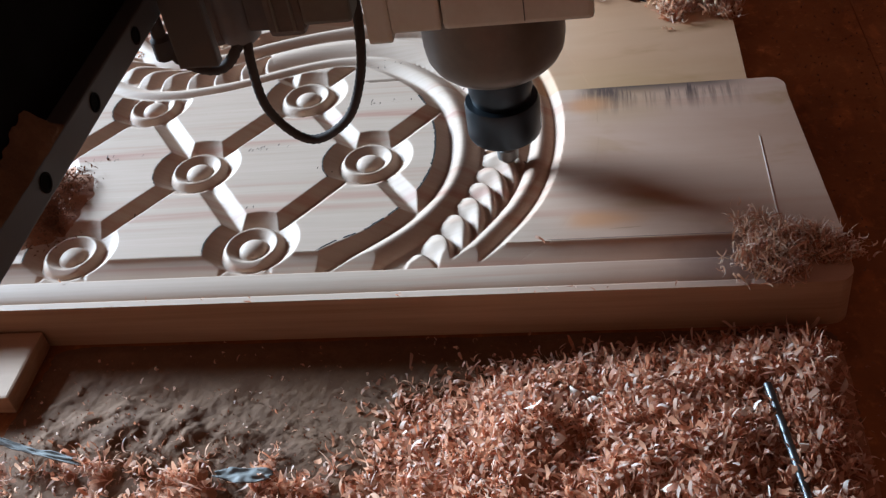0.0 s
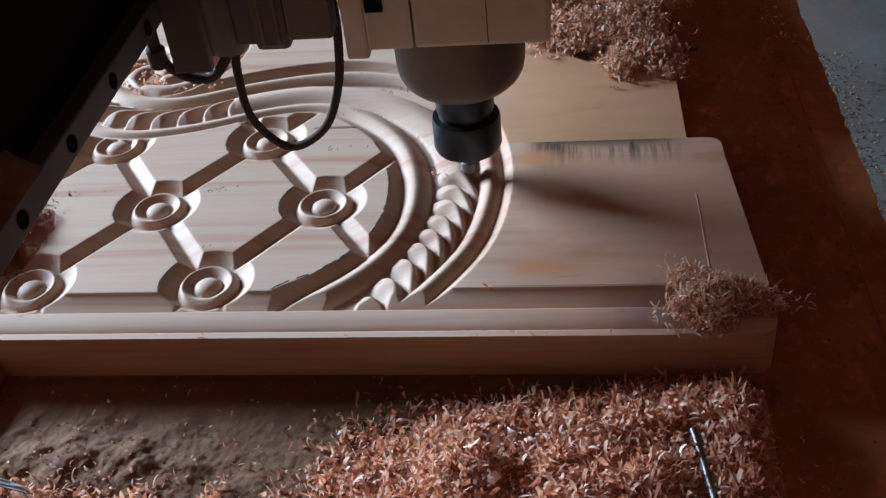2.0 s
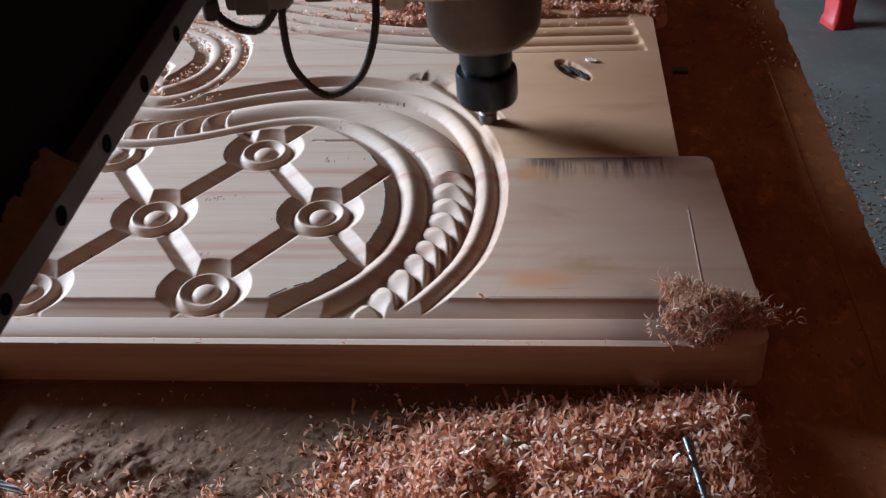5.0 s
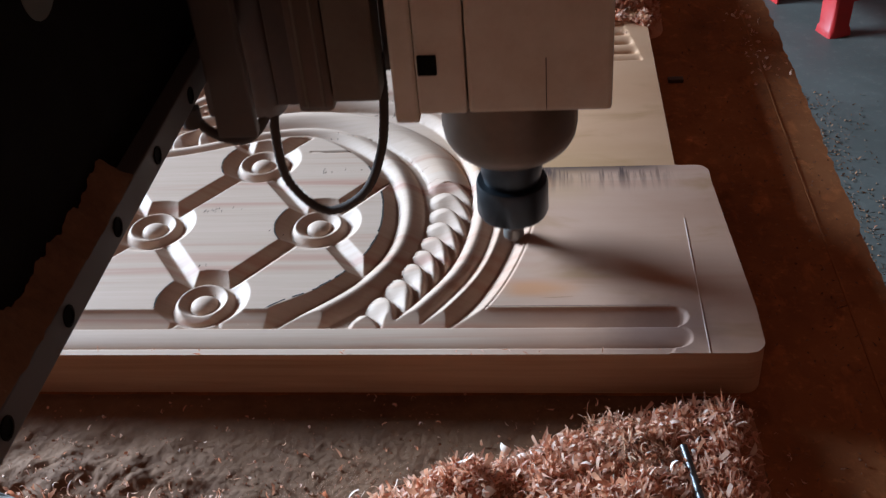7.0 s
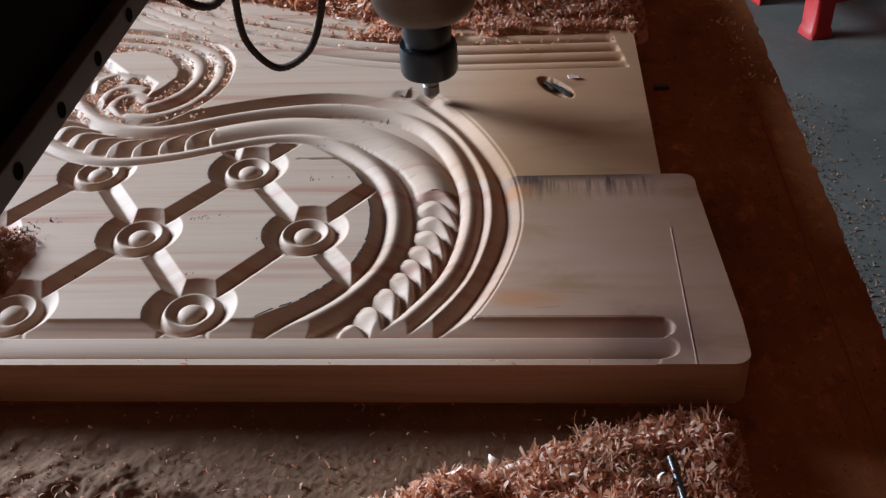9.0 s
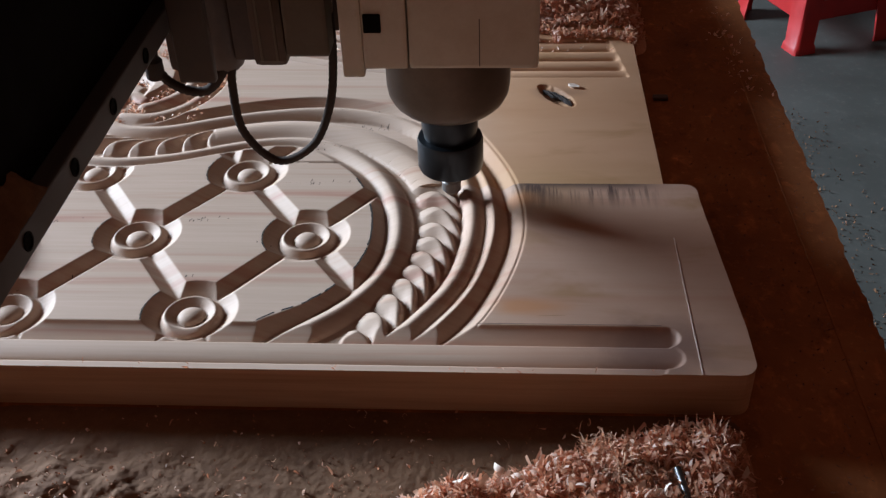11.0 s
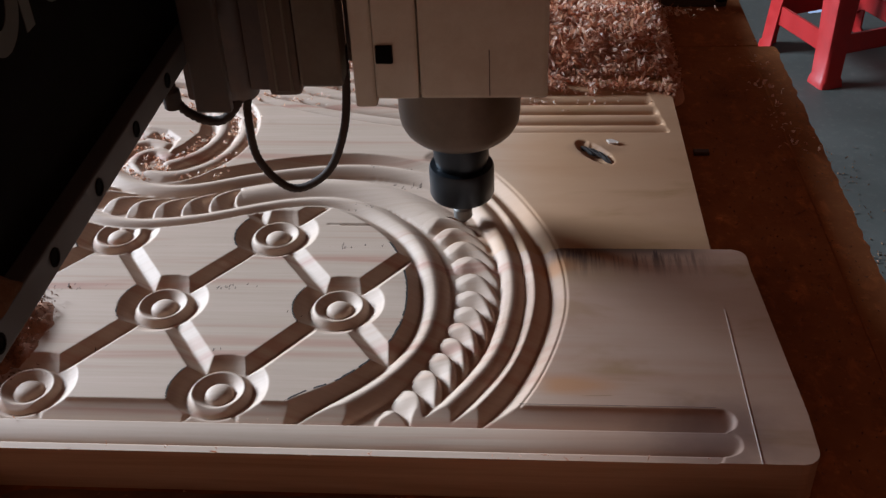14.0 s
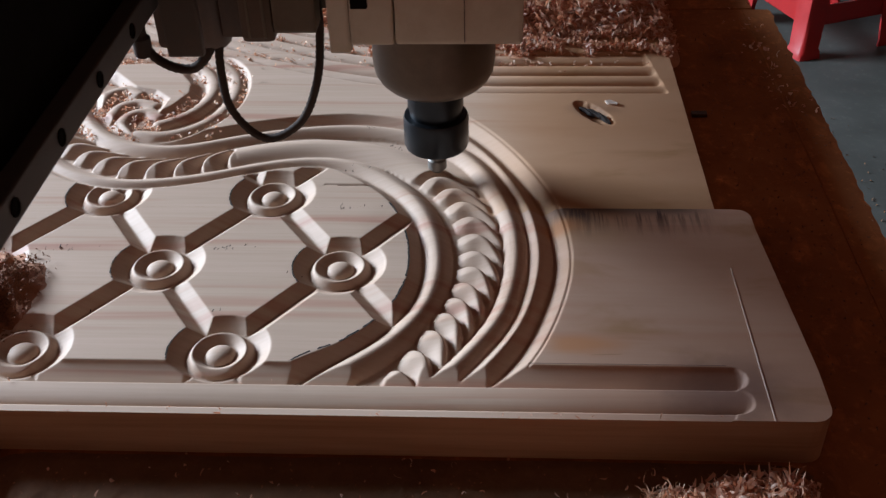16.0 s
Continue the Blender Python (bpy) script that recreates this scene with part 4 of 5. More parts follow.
strew("shavings_in_reeding", 16000, 5, -170, 258, 266, 410, lambda x, y: np.clip((y - heap_line(x) + 48 + 60 * step(x, 60, -60)) / 45, 0.02, 1) ** 1.5 * (relief(x, y) < -1.5) * (0.2 + 0.8 * (fractal(x / 20, y / 12, 2, 31) > 0.1)), "shavings lodged in the arched reeding", (2, 5), (0.7, 1.8), SHAVING_PALE)
strew("shavings_on_reeding", 7000, 61, 20, 264, 306, 362, lambda x, y: np.clip(1.1 * step(y + 9 * fractal(x / 26, y / 9, 3, 62), 314, 330) * step(x, 20, 70) * (fractal(x / 24, y / 10, 3, 63) > -0.12 + 0.5 * step(y, 336, 342) * step(x, 130, 190)), 0, 1), "ridge of shavings drifted over the rear reeds", (4, 9), (0.8, 2.4))
strew("shavings_in_volute", 6000, 6, -170, -36, 205, 330, lambda x, y: (relief(x, y) < -3.0) * np.clip(0.55 + 1.2 * fractal(x / 13, y / 13, 2, 33), 0, 1) + 0.006, "shavings lodged in the carved volute", (1.8, 4.2), (0.8, 1.9), SHAVING_PALE)


def rail_heap(x, y):
    m = np.exp(-(((x + 138) / 25) ** 2 + ((y - 40) / 30) ** 2))
    return relief(x, y) - 2.2 + 14 * m * (0.85 + 0.25 * fractal(x / 12, y / 12, 3, 41))


tagged(new("sawdust_drift", surface("sawdust_drift", -190, -90, -6, 92, 1.4, rail_heap, DUST_DARK)), "dark drift of sawdust over the end rosette", "sawdust", kind="stuff")
v, q = flakes(11000, over(rail_heap, -185, -90, -4, 90, lambda x, y: np.exp(-(((x + 138) / 25) ** 4 + ((y - 40) / 30) ** 4))), (1.2, 3.6), (0.4, 1.2), 7)
tagged(new("shavings_by_rail", soup("shavings_by_rail", v, q, DRIFT)), "drift of shavings over the end rosette", "wood shavings", kind="stuff")


def clump(name, n, seed, cx, cy, rx, ry, tall, label, floor_h=0.0, wide=(0.7, 2.2)):
    """A heap of shavings that is blown away as one."""
    def place(rng, m):
        a, r = rng.uniform(0, 2 * np.pi, m), np.sqrt(rng.uniform(0, 1, m))
        wave = 1 + 0.28 * np.sin(3 * a + seed) + 0.16 * np.sin(5 * a + 2 * seed)
        stray = np.where(rng.uniform(0, 1, m) < 0.08, 1.35, 1.0)
        x, y = r * np.cos(a) * rx * wave * stray, r * np.sin(a) * ry * wave * stray
        return x, y, floor_h + tall * (1 - r ** 1.6) * rng.uniform(0, 1, m)
    v, q = flakes(int(n * 2.6), place, (4, 10), wide, seed, 1.0, 0.9)
    v[:, 2] -= TOP
    ob = new(name, soup(name, v, q, SHAVING_TAN))
    ob.location = W(cx, cy)
    return tagged(ob, label, "wood shavings", kind="stuff")


corner_pile = clump("shavings_on_corner", 850, 8, 262, -20, 25, 19, 9, "small heap of tan shavings on the panel's corner", 0.0, (0.4, 1.3))
blown = [clump("shavings_on_board", 700, 40 + i, cx, cy, rx, ry, 10, "shavings lying on the back board") for i, (cx, cy, rx, ry) in enumerate(((205, 268, 46, 26), (244, 226, 24, 34), (226, 250, 34, 30), (180, 300, 60, 26), (240, 290, 34, 34), (120, 312, 60, 24)))]

# ---- stock still to be cut away ----
STOCK_AT = {}


def stock(before, after, x, y, pitch, home, label):
    """One piece of the wood that the cutter takes out: from the uncut surface down to the finished one."""
    d = before - after
    keep = np.zeros(d.shape, bool)
    keep[:-1, :-1] = home[:-1, :-1] & (np.maximum.reduce([d[:-1, :-1], d[1:, :-1], d[:-1, 1:], d[1:, 1:]]) > 0.04)
    if keep.sum() < 6:
        return None
    for _ in range(2):
        wide = keep.copy()
        wide[1:], wide[:-1], wide[:, 1:], wide[:, :-1] = wide[1:] | keep[:-1], wide[:-1] | keep[1:], wide[:, 1:] | keep[:, :-1], wide[:, :-1] | keep[:, 1:]
        keep = wide & home
        keep[-1], keep[:, -1] = False, False
    cx, cy = x[keep].mean(), y[keep].mean()
    ids, verts, faces = {}, [], []

    def vid(i, j, top):
        key = (i, j, top)
        if key not in ids:
            ids[key] = len(verts)
            h = before[i, j] + 0.015 if top else after[i, j] - 0.25
            verts.append(W(x[i, j], y[i, j], h))
        return ids[key]

    for i, j in zip(*np.nonzero(keep)):
        c = ((i, j), (i, j + 1), (i + 1, j + 1), (i + 1, j))
        faces.append(tuple(vid(a, b, True) for a, b in c))
        faces.append(tuple(vid(a, b, False) for a, b in c[::-1]))
        for (a, b), (e, f), other in ((c[0], c[1], (i - 1, j)), (c[1], c[2], (i, j + 1)), (c[2], c[3], (i + 1, j)), (c[3], c[0], (i, j - 1))):
            if not keep[other]:
                faces.append((vid(a, b, True), vid(a, b, False), vid(e, f, False), vid(e, f, True)))
    ob = new("uncut_stock", mesh_from("uncut_stock", verts, faces, PINE))
    STOCK_AT[ob.name] = Vector(W(cx, cy))
    return tagged(ob, label, "wood stock", "stock cut away")


WASTE = []
gx, gy = np.meshgrid(np.arange(90, 184, 0.9), np.arange(-26, 240, 0.9))
plain_h, final_h = relief(gx, gy, False), relief(gx, gy)
near = along(GROOVE, gx.astype(np.float32), gy.astype(np.float32))[2]
span = len(GROOVE) / 32
for i in range(32):
    ob = stock(plain_h, final_h, gx, gy, 0.9, (near >= i * span) & (near < (i + 1) * span), "uncut pine in the path of the outer groove")
    if ob:
        WASTE.append((ob, 6.18 - i * 0.053))
gx, gy = np.meshgrid(np.arange(70, 146, 0.8), np.arange(50, 186, 0.8))
plain_h, final_h = relief(gx, gy, True, 112.0), relief(gx, gy)
_, sr, kr, ar = along(ROPE, gx.astype(np.float32), gy.astype(np.float32))
run = ROPE_S[kr] + np.clip(ar, -1.5, 1.5) + 0.40 * sr
cuts = [112, 126, 140, 154, 168, 181, 194, 206, 217]
for (a, c), t in zip(zip(cuts, cuts[1:]), (0.75, 1.75, 2.75, 10.4, 11.75, 12.75, 13.75, 14.75)):
    ob = stock(plain_h, final_h, gx, gy, 0.8, (run >= a) & (run < c), "uncut pine on the rope moulding")
    if ob:
        WASTE.append((ob, t))

# ---- small things ----
rod = holder("steel_rod", label="bright steel clamping rod lying in the shavings", category="rod")
bm = bmesh.new()
tube(bm, spline([W(244.3, -92, -11), W(247.5, -114, -11.5), W(256, -180, -14)], 0.004), 1.7 * U, 14)
part("shaft", bm, STEEL, rod, "bright scratched steel", True)
bm = bmesh.new()
box(bm, -190, -104, -88, -44, BASE + 0.3, BASE + 12, 1.5, U)
blk = tagged(part("spacer_block", bm, PINE_SIDE), "pale planed pine block lying before the panel", "block")
blk.location.z = TOP
def scrap(cx, cy, half_x, half_y, turn, seed, label):
    """A crumpled piece of thin plastic, half buried."""
    nx, ny = 40, 16
    gx, gy = np.meshgrid(np.linspace(-1, 1, nx), np.linspace(-1, 1, ny))
    rim = 1 + 0.18 * fractal(2 * np.arctan2(gy, gx), gx * 0, 3, seed)
    gz = 1.3 * fractal(gx * 1.3, gy * 0.9 + seed, 3, seed) + 0.6 * gx
    pts = np.stack([gx * rim * half_x, gy * rim * half_y * (1 - 0.5 * gx ** 2), gz], -1).reshape(-1, 3) * U
    idx = np.arange(nx * ny).reshape(ny, nx)
    quads = np.stack([idx[:-1, :-1], idx[:-1, 1:], idx[1:, 1:], idx[1:, :-1]], -1).reshape(-1, 4)
    ob = new("plastic_offcut", soup("plastic_offcut", pts.astype(np.float32), quads, BLUE))
    ob.matrix_world = Matrix.Translation(W(cx, cy, -16.5)) @ pose(0, 0, 0, 0, 0, turn)
    thick = ob.modifiers.new("thickness", "SOLIDIFY")
    thick.thickness = 0.0006
    return tagged(ob, label, "offcut")


scrap(-80, -117.5, 27, 1.9, -17, 3, "pale blue plastic strip half buried in shavings")
scrap(23, -132, 13, 4.0, -4, 5, "crumpled pale blue plastic scrap half buried in shavings")
bm = bmesh.new()
box(bm, 261.3, 261.8, -43, 68, -0.1, 0.22, 0, U)
ob = part("raised_sliver", bm, PALE, panel, "bright scribed sliver")
ob.location.z = TOP
bm = bmesh.new()
box(bm, 275, 286, 276.5, 282, BASE + 0.2, BASE + 3, 0.5, U)
tagged(part("wood_scrap", bm, BROWN), "dark scrap lying beside the panel", "scrap").location.z = TOP

# dark strip drawn for the lip above the front cove
bm = bmesh.new()
box(bm, 152, 246, -7.35, -7.1, -0.1, 0.03, 0, U)
part("cove_line", bm, BROWN, panel, "thin dark line above the front cove").location.z = TOP


def edge_line(curve, side, offset, low, high, seed, wide=(0.7, 1.25)):
    """A broken dark hairline along a cut edge, beside a curve of the carving."""
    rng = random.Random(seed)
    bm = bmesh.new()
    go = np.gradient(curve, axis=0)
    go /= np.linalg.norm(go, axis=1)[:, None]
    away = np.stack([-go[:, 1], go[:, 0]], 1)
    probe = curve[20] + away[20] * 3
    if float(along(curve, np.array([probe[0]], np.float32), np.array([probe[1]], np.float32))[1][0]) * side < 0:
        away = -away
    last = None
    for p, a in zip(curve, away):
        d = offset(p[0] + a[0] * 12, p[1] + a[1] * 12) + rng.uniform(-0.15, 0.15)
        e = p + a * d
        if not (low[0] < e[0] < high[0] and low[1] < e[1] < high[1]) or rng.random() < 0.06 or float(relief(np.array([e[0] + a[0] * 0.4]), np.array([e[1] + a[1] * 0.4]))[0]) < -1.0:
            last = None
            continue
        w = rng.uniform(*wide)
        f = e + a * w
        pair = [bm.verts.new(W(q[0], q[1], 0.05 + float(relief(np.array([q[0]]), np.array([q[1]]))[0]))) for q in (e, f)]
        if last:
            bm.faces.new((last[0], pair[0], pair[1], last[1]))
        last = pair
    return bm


def field_edge(x, y):
    return 9.7 + 5 * float(max(step(np.array(x), 20, 62), step(np.array(y), 110, 60))) + 5 * float(step(np.array(y), 6, -12))


part("dark_edge", edge_line(np.asarray(BEAD1), -1, field_edge, (20, -20), (100, 130), 6), KNOT, panel, "thin dark torn edge of the field")
# shade at the rosettes' left rims, drawn as dark hairlines
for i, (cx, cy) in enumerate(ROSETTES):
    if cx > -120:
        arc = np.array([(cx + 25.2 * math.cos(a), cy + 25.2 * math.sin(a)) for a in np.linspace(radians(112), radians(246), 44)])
        part("dark_edge", edge_line(arc, 1, lambda x, y: 0.15, (-140, -8), (100, 175), 20 + i, (0.3, 0.9)), KNOT, panel, "thin dark line on a rosette's shaded left rim")
# torn fibres and short tear marks left by the cutter
v, q = flakes(330, over(on_panel, -130, 246, -44, -20, lambda x, y: np.exp(-((y + 42.6) / 0.8) ** 2) + 0.35 * np.exp(-((y + 22.8) / 0.7) ** 2)), (1.5, 4), (0.3, 0.9), 51)
tagged(new("wood_fibres", soup("wood_fibres", v, q, SHAVING)), "torn fibres along the moulded front edge", "wood fibres", kind="stuff")
rng = random.Random(4)
bm = bmesh.new()
for cx, cy, n, spread in ((-102, 81, 9, 18), (-9, 83, 12, 12), (58, 123, 9, 14), (30, 60, 3, 20), (-40, 30, 4, 40), (64, 218, 16, 14), (77, 200, 14, 10), (50, 169, 8, 8)):
    for _ in range(n):
        px, py = cx + rng.uniform(-spread, spread), cy + rng.uniform(-2.5, 2.5)
        dx, dy, w = rng.uniform(-0.3, 0.5), rng.uniform(0.8, 2.4), rng.uniform(0.25, 0.5)
        bm.faces.new([bm.verts.new(W(px + a, py + b, 0.06 + float(relief(np.array([px + a]), np.array([py + b]))[0]))) for a, b in ((0, 0), (w, 0.1), (w + dx, dy), (dx, dy - 0.1))])
tagged(part("tear_marks", bm, KNOT, panel, "short dark tear marks in the field"), kind="stuff")


def bark(seed, cx, cy, rx, ry, turn, h, lump=0.5, mat=None):
    """A flake of dark bark in the torn knot."""
    bm = bmesh.new()
    rng = random.Random(seed)
    ring = [(rx * (0.8 + 0.4 * rng.random()) * math.cos(a), ry * (0.8 + 0.4 * rng.random()) * math.sin(a)) for a in (2 * math.pi * i / 14 for i in range(14))]
    c, s = math.cos(radians(turn)), math.sin(radians(turn))
    top = [bm.verts.new(W(cx + a * c - b * s, cy + a * s + b * c, h + lump * rng.random())) for a, b in ring]
    bm.faces.new(top)
    r = bmesh.ops.extrude_face_region(bm, geom=list(bm.faces))
    for v in r["geom"]:
        if isinstance(v, bmesh.types.BMVert):
            v.co.z -= 2.0 * U
    return part("knot_bark", bm, mat or KNOT, panel, "dark bark in the torn knot")


for seed, cx, cy, rx, ry, turn, h in ((1, 198, 240, 6.5, 1.6, -58, -1.6), (2, 203, 236, 7.5, 1.5, -50, -1.0), (3, 207, 231, 5.5, 1.3, -62, -0.7), (5, 195, 243, 4.5, 1.2, -44, -2.0), (6, 209, 226, 3.6, 1.0, -48, -0.4)):
    bark(seed, cx, cy, rx, ry, turn, h, 1.2)
bark(4, 190, -0.5, 8, 0.28, 3, 0.03, 0.0, PINE_SIDE)
# the lit lip of the knot's hollow, put in as a pale flake
chip = bark(9, 214, 248.6, 4.2, 2.4, -24, 1.1, 0.5, PALE)
chip.name = "lit_lip"
tagged(chip, "pale flake standing in for the knot's lit lip")

# ---- the red stool ----
stool = holder("stool", pose(1.062, 2.29, 0, 0, 0, 22), label="red moulded plastic stool on the concrete floor", category="stool")


def stool_leg(sx, sy):
    """A tapering leg of L section with a rounded corner and a flared foot."""
    bm = bmesh.new()
    rings = []
    for z, out, w in ((0.0, 0.158, 0.064), (0.020, 0.156, 0.060), (0.026, 0.152, 0.054), (0.12, 0.146, 0.056), (0.25, 0.137, 0.064), (0.34, 0.131, 0.074), (0.43, 0.124, 0.09)):
        o, t, c = out, 0.006, 0.012
        rings.append([bm.verts.new((sx * a, sy * b, z)) for a, b in ((o, o - c), (o - 0.3 * c, o - 0.3 * c), (o - c, o), (o - w, o), (o - w, o - t), (o - t - 0.004, o - t - 0.004), (o - t, o - w), (o, o - w))])
    for a, b in zip(rings, rings[1:]):
        for i in range(8):
            bm.faces.new((a[i], a[(i + 1) % 8], b[(i + 1) % 8], b[i]))
    bm.faces.new(rings[0]), bm.faces.new(rings[-1][::-1])
    return part("leg", bm, RED, stool, smooth=True)


def stool_bar(turn, low, high, reach, out):
    """A rail between two legs that grows deeper where it runs into them."""
    bm = bmesh.new()
    top = [(-reach, high + 0.012), (-reach + 0.008, high + 0.004), (-reach + 0.020, high), (reach - 0.020, high), (reach - 0.008, high + 0.004), (reach, high + 0.012)]
    foot = [(reach, low - 0.022), (reach - 0.008, low - 0.008), (reach - 0.024, low), (0, low + 0.004), (-reach + 0.024, low), (-reach + 0.008, low - 0.008), (-reach, low - 0.022)]
    rows = [[bm.verts.new((x, y, z)) for x, z in top + foot] for y in (-out - 0.003, -out + 0.004)]
    bm.faces.new(rows[0]), bm.faces.new(rows[1][::-1])
    for i in range(len(rows[0])):
        j = (i + 1) % len(rows[0])
        bm.faces.new((rows[0][i], rows[0][j], rows[1][j], rows[1][i]))
    bmesh.ops.triangulate(bm, faces=[f for f in bm.faces if len(f.verts) > 4])
    ob = part("crossbar", bm, RED, stool)
    ob.matrix_local = pose(0, 0, 0, 0, 0, turn)


for sx in (1, -1):
    for sy in (1, -1):
        stool_leg(sx, sy)
for turn in (0, 90, 180, 270):
    stool_bar(turn, 0.088, 0.142, 0.112, 0.138)
for turn in (0, 90, 180, 270):
    stool_bar(turn, 0.385, 0.43, 0.095, 0.118)
bm = bmesh.new()
box(bm, -0.142, 0.142, -0.142, 0.142, 0.428, 0.455, 0.012)
part("seat", bm, RED, stool)


def sack_height(x, y):
    edge = np.clip(1 - (np.abs(x) / 0.27) ** 4 - (np.abs(y) / 0.20) ** 4, 0, 1) ** 0.5
    return edge * (0.035 + 0.016 * fractal(x * 9, y * 9, 4, 61)) + 0.002


gx, gy = np.meshgrid(np.linspace(-0.27, 0.27, 60), np.linspace(-0.2, 0.2, 46))
gz = sack_height(gx, gy)
idx = np.arange(gx.size).reshape(gx.shape)
quads = np.stack([idx[:-1, :-1], idx[:-1, 1:], idx[1:, 1:], idx[1:, :-1]], -1).reshape(-1, 4)
sack = new("plastic_sack", soup("plastic_sack", np.stack([gx, gy, gz], -1).reshape(-1, 3).astype(np.float32), quads, SHEET))
sack.matrix_world = pose(1.27, 2.86, 0, 0, 0, 14)
tagged(sack, "pale blue plastic sack lying flat on the floor", "sack")
# debris on the floor
v, q = flakes(700, lambda rng, n: (rng.normal(520, 130, n), rng.uniform(150, 1100, n), np.full(n, -TOP / U + 0.3)), (4, 12), (2, 5), 12)
tagged(new("shavings_floor", soup("shavings_floor", v, q, SHAVING)), "shavings strewn on the concrete floor", "wood shavings", kind="stuff")

v, q = flakes(1500, lambda rng, n: (655 + np.abs(rng.normal(0, 1, n)) * (30 + 60 * rng.random(n)), rng.uniform(650, 1500, n), np.full(n, -TOP / U + 0.3)), (3, 9), (1.5, 4), 13)
tagged(new("shavings_floor", soup("shavings_floor", v, q, DUST)), "dusty chips swept along the floor beside the machine", "wood chips", kind="stuff")
v, q = flakes(60, lambda rng, n: (345 + rng.normal(0, 7, n), rng.uniform(280, 450, n) + rng.normal(0, 12, n), np.full(n, BASE + 0.2)), (2, 6), (1, 3), 14)
tagged(new("shavings_bed", soup("shavings_bed", v, q, SHAVING)), "thin strip of shavings along the bed's edge", "wood shavings", kind="stuff")
v, q = flakes(900, lambda rng, n: (rng.uniform(290, 366, n), rng.uniform(-330, 420, n), np.full(n, BASE + 0.1)), (1, 3.5), (0.4, 1.4), 15)
tagged(new("bed_crumbs", soup("bed_crumbs", v, q, DRIFT)), "brown crumbs lying on the spoil board", "wood crumbs", kind="stuff")

# ---- dust and chips in the air ----
def puff(seed, spread, count):
    """A cloud of fine grains, thrown up as one."""
    def place(rng, m):
        return rng.normal(0, spread, m), rng.normal(0, spread * 0.7, m), rng.normal(0, spread * 0.45, m)
    v, q = flakes(count, place, (0.3, 0.9), (0.15, 0.4), seed)
    v[:, 2] -= TOP
    return tagged(new("dust_puff", soup("dust_puff", v, q, SHAVING)), "puff of fine pale sawdust blown off the panel", "sawdust", kind="stuff")


PUFFS = [(puff(200 + i, size, 3 * count), Vector(W(*start)), Vector(W(*high)), Vector(W(*end)), t) for i, (size, count, start, high, end, t) in enumerate((
    (15, 1500, (150, -96, BASE - 14), (128, -92, 2), (96, -110, BASE - 14), 6.12),
    (19, 1500, (170, -104, BASE - 16), (150, -88, -4), (120, -120, BASE - 18), 6.18),
    (13, 1100, (200, -110, BASE - 14), (180, -106, 0), (168, -124, BASE - 16), 6.2),
    (10, 700, (240, -100, BASE - 14), (228, -66, -6), (236, -104, BASE - 16), 6.26),
    (16, 1000, (120, -118, BASE - 18), (96, -84, -8), (70, -124, BASE - 20), 6.22)))]
CHIPS = []
for i, (x0, y0, x1, y1, x2, y2, t) in enumerate(((118, 88, 52, -49, 30, -120, 1.0), (120, 90, -16, -67, -40, -132, 2.5), (122, 92, 50, -61, 44, -128, 2.5), (112, 96, 90, -70, 84, -120, 2.8), (150, -8, 60, -66, 40, -118, 6.6))):
    v, q = flakes(1, lambda rng, m: (np.zeros(m), np.zeros(m), np.zeros(m)), (7, 9), (1.2, 1.6), 300 + i)
    v[:, 2] -= TOP
    chip = tagged(new("flying_shaving", soup("flying_shaving", v, q, SHAVING)), "single curled shaving thrown off the cutter", "wood shaving", "shavings in flight")
    CHIPS.append((chip, Vector(W(x0, y0, -3)), Vector(W(x1, y1, -8)), Vector(W(x2, y2, BASE + 5)), t))

# ---- what moves ----
TOOL = [
    (0, 130, 63), (0.3, 133, 70), (0.5, 136, 78), (0.6, 137, 82), (0.9, 136, 76), (1.0, 128, 78), (1.2, 114, 90), (1.5, 136, 72), (1.8, 131, 90), (2.0, 135, 98), (2.1, 137, 89),
    (2.4, 123, 96), (2.5, 114, 99), (2.7, 122, 97), (3.0, 135, 94), (3.3, 133, 117), (3.5, 124, 160), (3.6, 123, 187), (3.8, 115, 228), (4.0, 109, 247), (4.2, 105, 236),
    (4.4, 101, 231), (4.7, 123, 206), (5.1, 151, 155), (5.4, 165, 107), (5.7, 166, 66), (6.0, 154, 20), (6.2, 144, -6), (6.3, 142, -17), (6.4, 142, -21), (6.5, 145, -17), (6.6, 150, -3), (6.7, 156, 11),
    (6.8, 160, 22), (6.9, 163, 38), (7.0, 166, 55), (7.1, 167, 71), (7.2, 167, 84), (7.4, 166, 112), (7.5, 163, 125), (7.6, 157, 137), (7.8, 143, 167), (8.0, 129, 193), (8.3, 112, 224), (8.5, 110, 230), (9.0, 115, 221), (9.2, 122, 176),
    (9.6, 125, 130), (10.2, 112, 116), (10.8, 134, 114), (11.3, 122, 127), (11.5, 108, 129), (11.7, 114, 131), (11.9, 136, 128), (12.0, 132, 129), (12.2, 131, 135), (12.5, 125, 147), (12.8, 101, 126), (13.0, 95, 142), (13.1, 100, 141),
    (13.4, 124, 139), (13.5, 124, 150), (13.7, 122, 166), (14.0, 116, 158), (14.3, 96, 153), (14.5, 94, 157), (14.6, 106, 159), (14.9, 117, 163), (15.0, 116, 170), (15.2, 112, 198), (15.3, 115, 190), (15.5, 106, 169), (15.6, 90, 172), (16, 100, 168)]


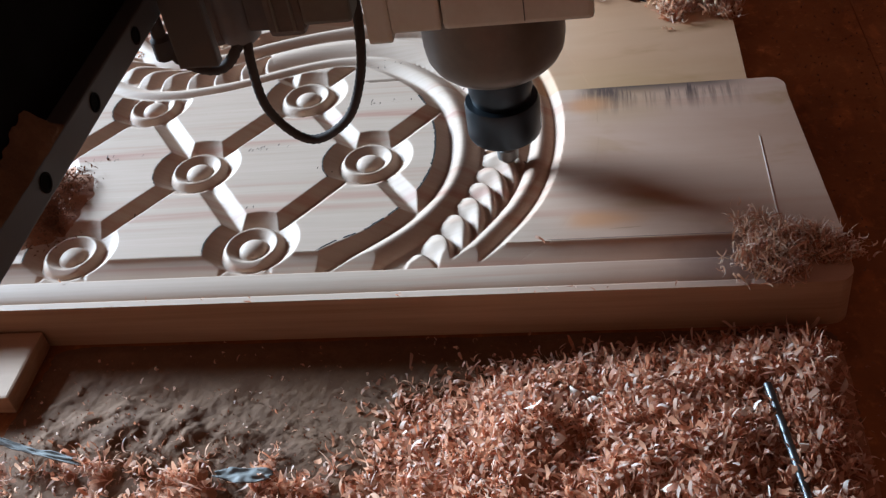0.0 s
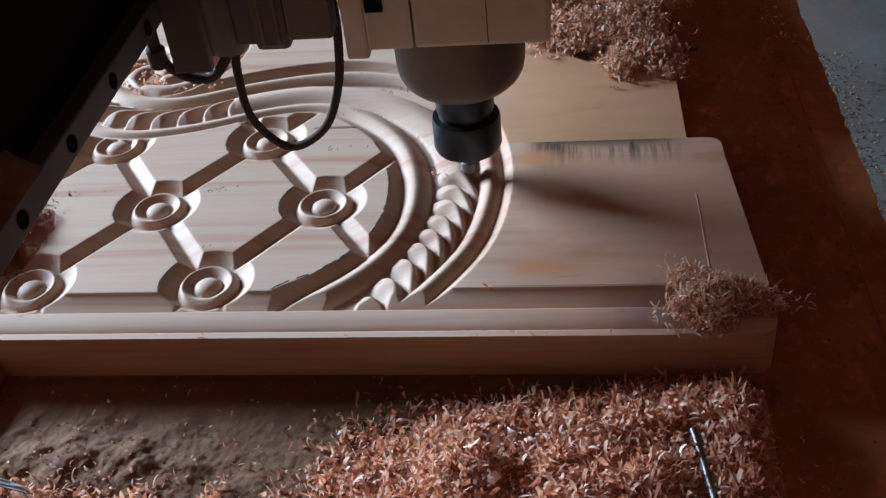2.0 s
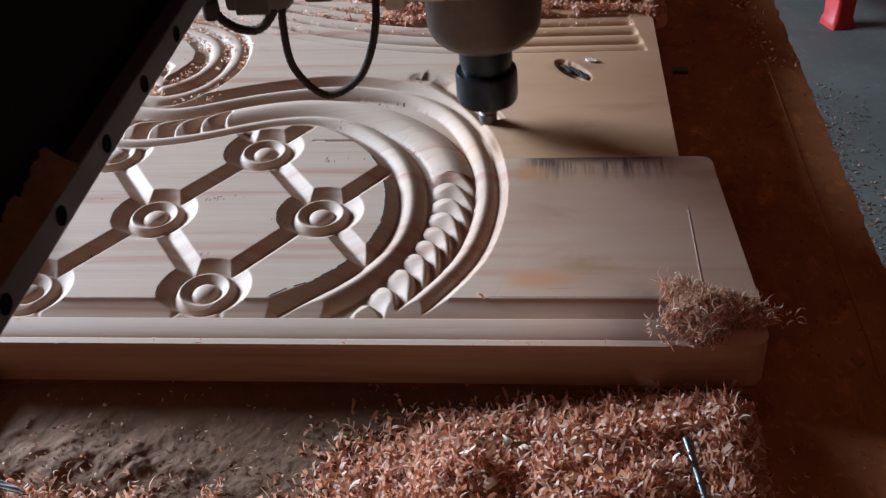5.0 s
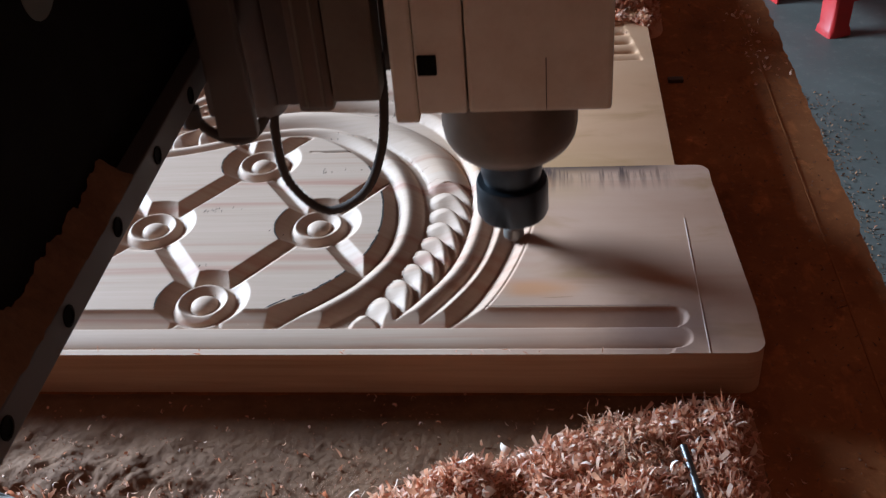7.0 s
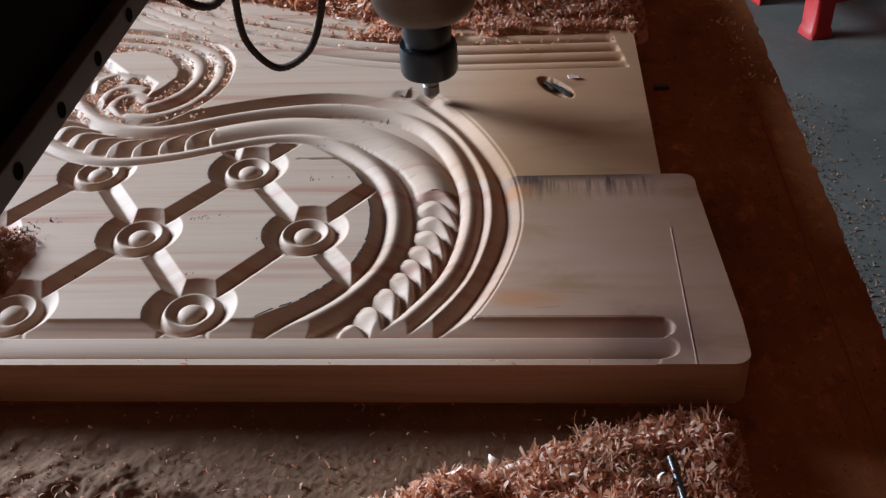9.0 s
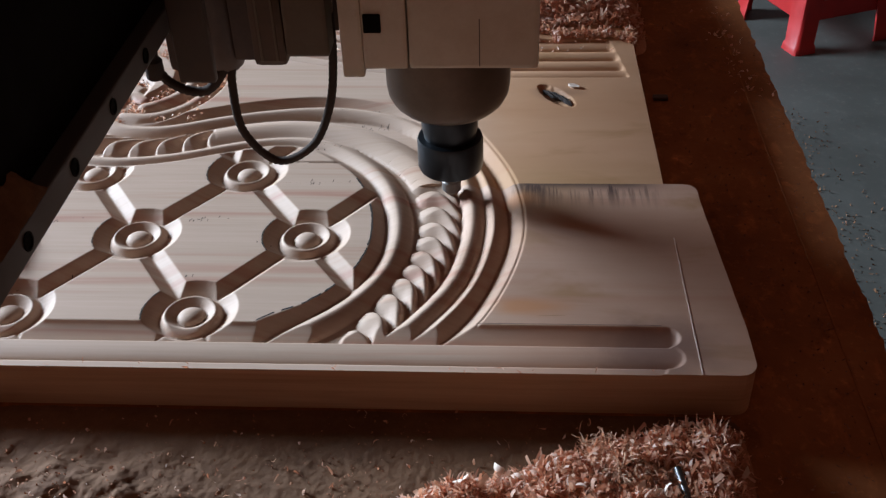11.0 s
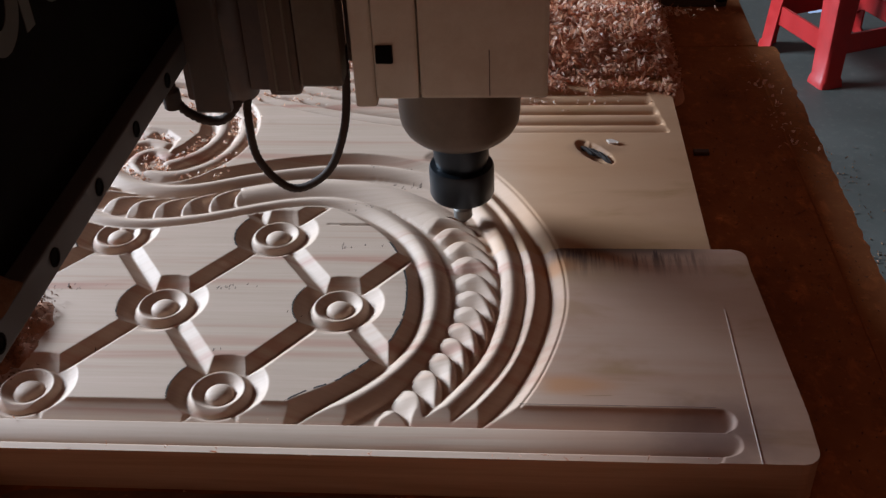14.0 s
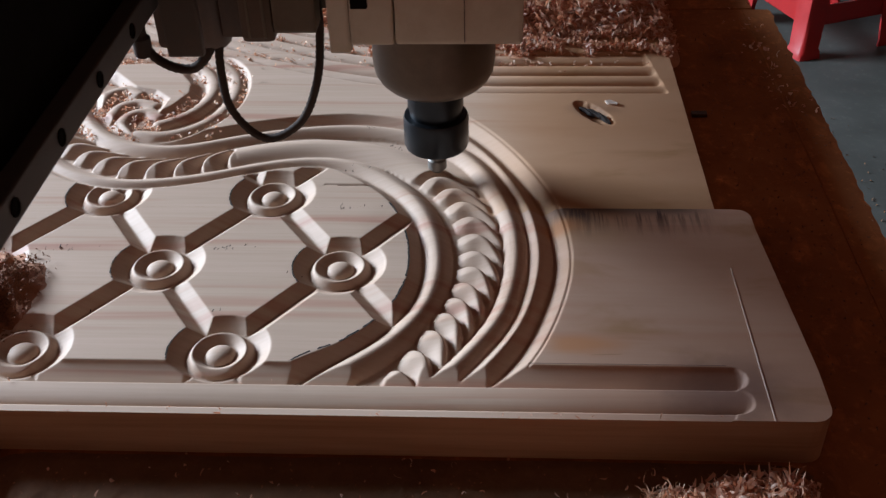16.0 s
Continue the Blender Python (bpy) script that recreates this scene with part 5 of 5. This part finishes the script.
def motions():
    walk(gantry, [(t, pose(x * U, 0, TOP)) for t, x, y in TOOL])
    walk(head, [(t, pose(0, y * U, (-4 if not (3.45 < t < 4.35 or 8.1 < t < 9.15) else 2) * U)) for t, x, y in TOOL])
    # the air blast clears the back board, and the corner later
    for i, ob in enumerate(blown):
        h = Vector(ob.location)
        t0 = 3.4 + 0.05 * i
        far = Vector(W(90 + 24 * i, 440 + 22 * (i % 3), -6))
        mid = h.lerp(far, 0.5) + Vector((0, 0, 22 * U))
        walk(ob, [(0, Matrix.Translation(h)), (t0, Matrix.Translation(h)), (t0 + 0.25, Matrix.Translation(mid)), (t0 + 0.5, Matrix.Translation(far)), (16, Matrix.Translation(far))])
    # each bit of stock is thrown onto the front heap when the cutter reaches it
    for i, (ob, t) in enumerate(WASTE):
        h = STOCK_AT[ob.name]
        far = Vector(W(140 + 9 * (i % 13), -104 - 6 * (i % 5), BASE + 3.5))
        mid = h.lerp(far, 0.6) + Vector((0, 0, 10 * U))
        home = Matrix.Translation(-h)
        there = Matrix.Translation(far) @ pose(0, 0, 0, 0, 0, 30 * (i % 3)) @ home
        walk(ob, [(0, Matrix.Identity(4)), (t, Matrix.Identity(4)), (t + 0.1, Matrix.Translation(mid) @ home), (t + 0.2, there), (16, there)])
    for ob, start, high, end, t in PUFFS:
        walk(ob, [(0, Matrix.Translation(start)), (t, Matrix.Translation(start)), (t + 0.3, Matrix.Translation(high)), (t + 0.42, Matrix.Translation(high + Vector((-0.004, -0.004, 0)))), (t + 1.0, Matrix.Translation(end)), (16, Matrix.Translation(end))])
    for i, (ob, start, mid, end, t) in enumerate(CHIPS):
        walk(ob, [(0, Matrix.Translation(start)), (t - 0.12, Matrix.Translation(start)), (t, Matrix.Translation(mid) @ pose(0, 0, 0, 40, 30 * i, 0)), (t + 0.1, Matrix.Translation(end) @ pose(0, 0, 0, 70, 30 * i, 40)), (16, Matrix.Translation(end) @ pose(0, 0, 0, 70, 30 * i, 40))])
    # the loose fringe of the front heap goes with the second blast
    for i, ob in enumerate(FRINGE):
        t0 = 6.3 - 0.06 * i
        rise, there = Vector((0.02, -0.045, 0.012)), Vector((0.05, -0.10, -0.004))
        walk(ob, [(0, Matrix.Identity(4)), (t0, Matrix.Identity(4)), (t0 + 0.18, Matrix.Translation(rise)), (t0 + 0.36, Matrix.Translation(there)), (16, Matrix.Translation(there))])
    h, far = Vector(corner_pile.location), Vector(W(225, -90, BASE + 6))
    walk(corner_pile, [(0, Matrix.Translation(h)), (5.2, Matrix.Translation(h)), (5.5, Matrix.Translation(h.lerp(far, 0.5) + Vector((0, 0, 12 * U)))), (5.8, Matrix.Translation(far)), (16, Matrix.Translation(far))])


motions()
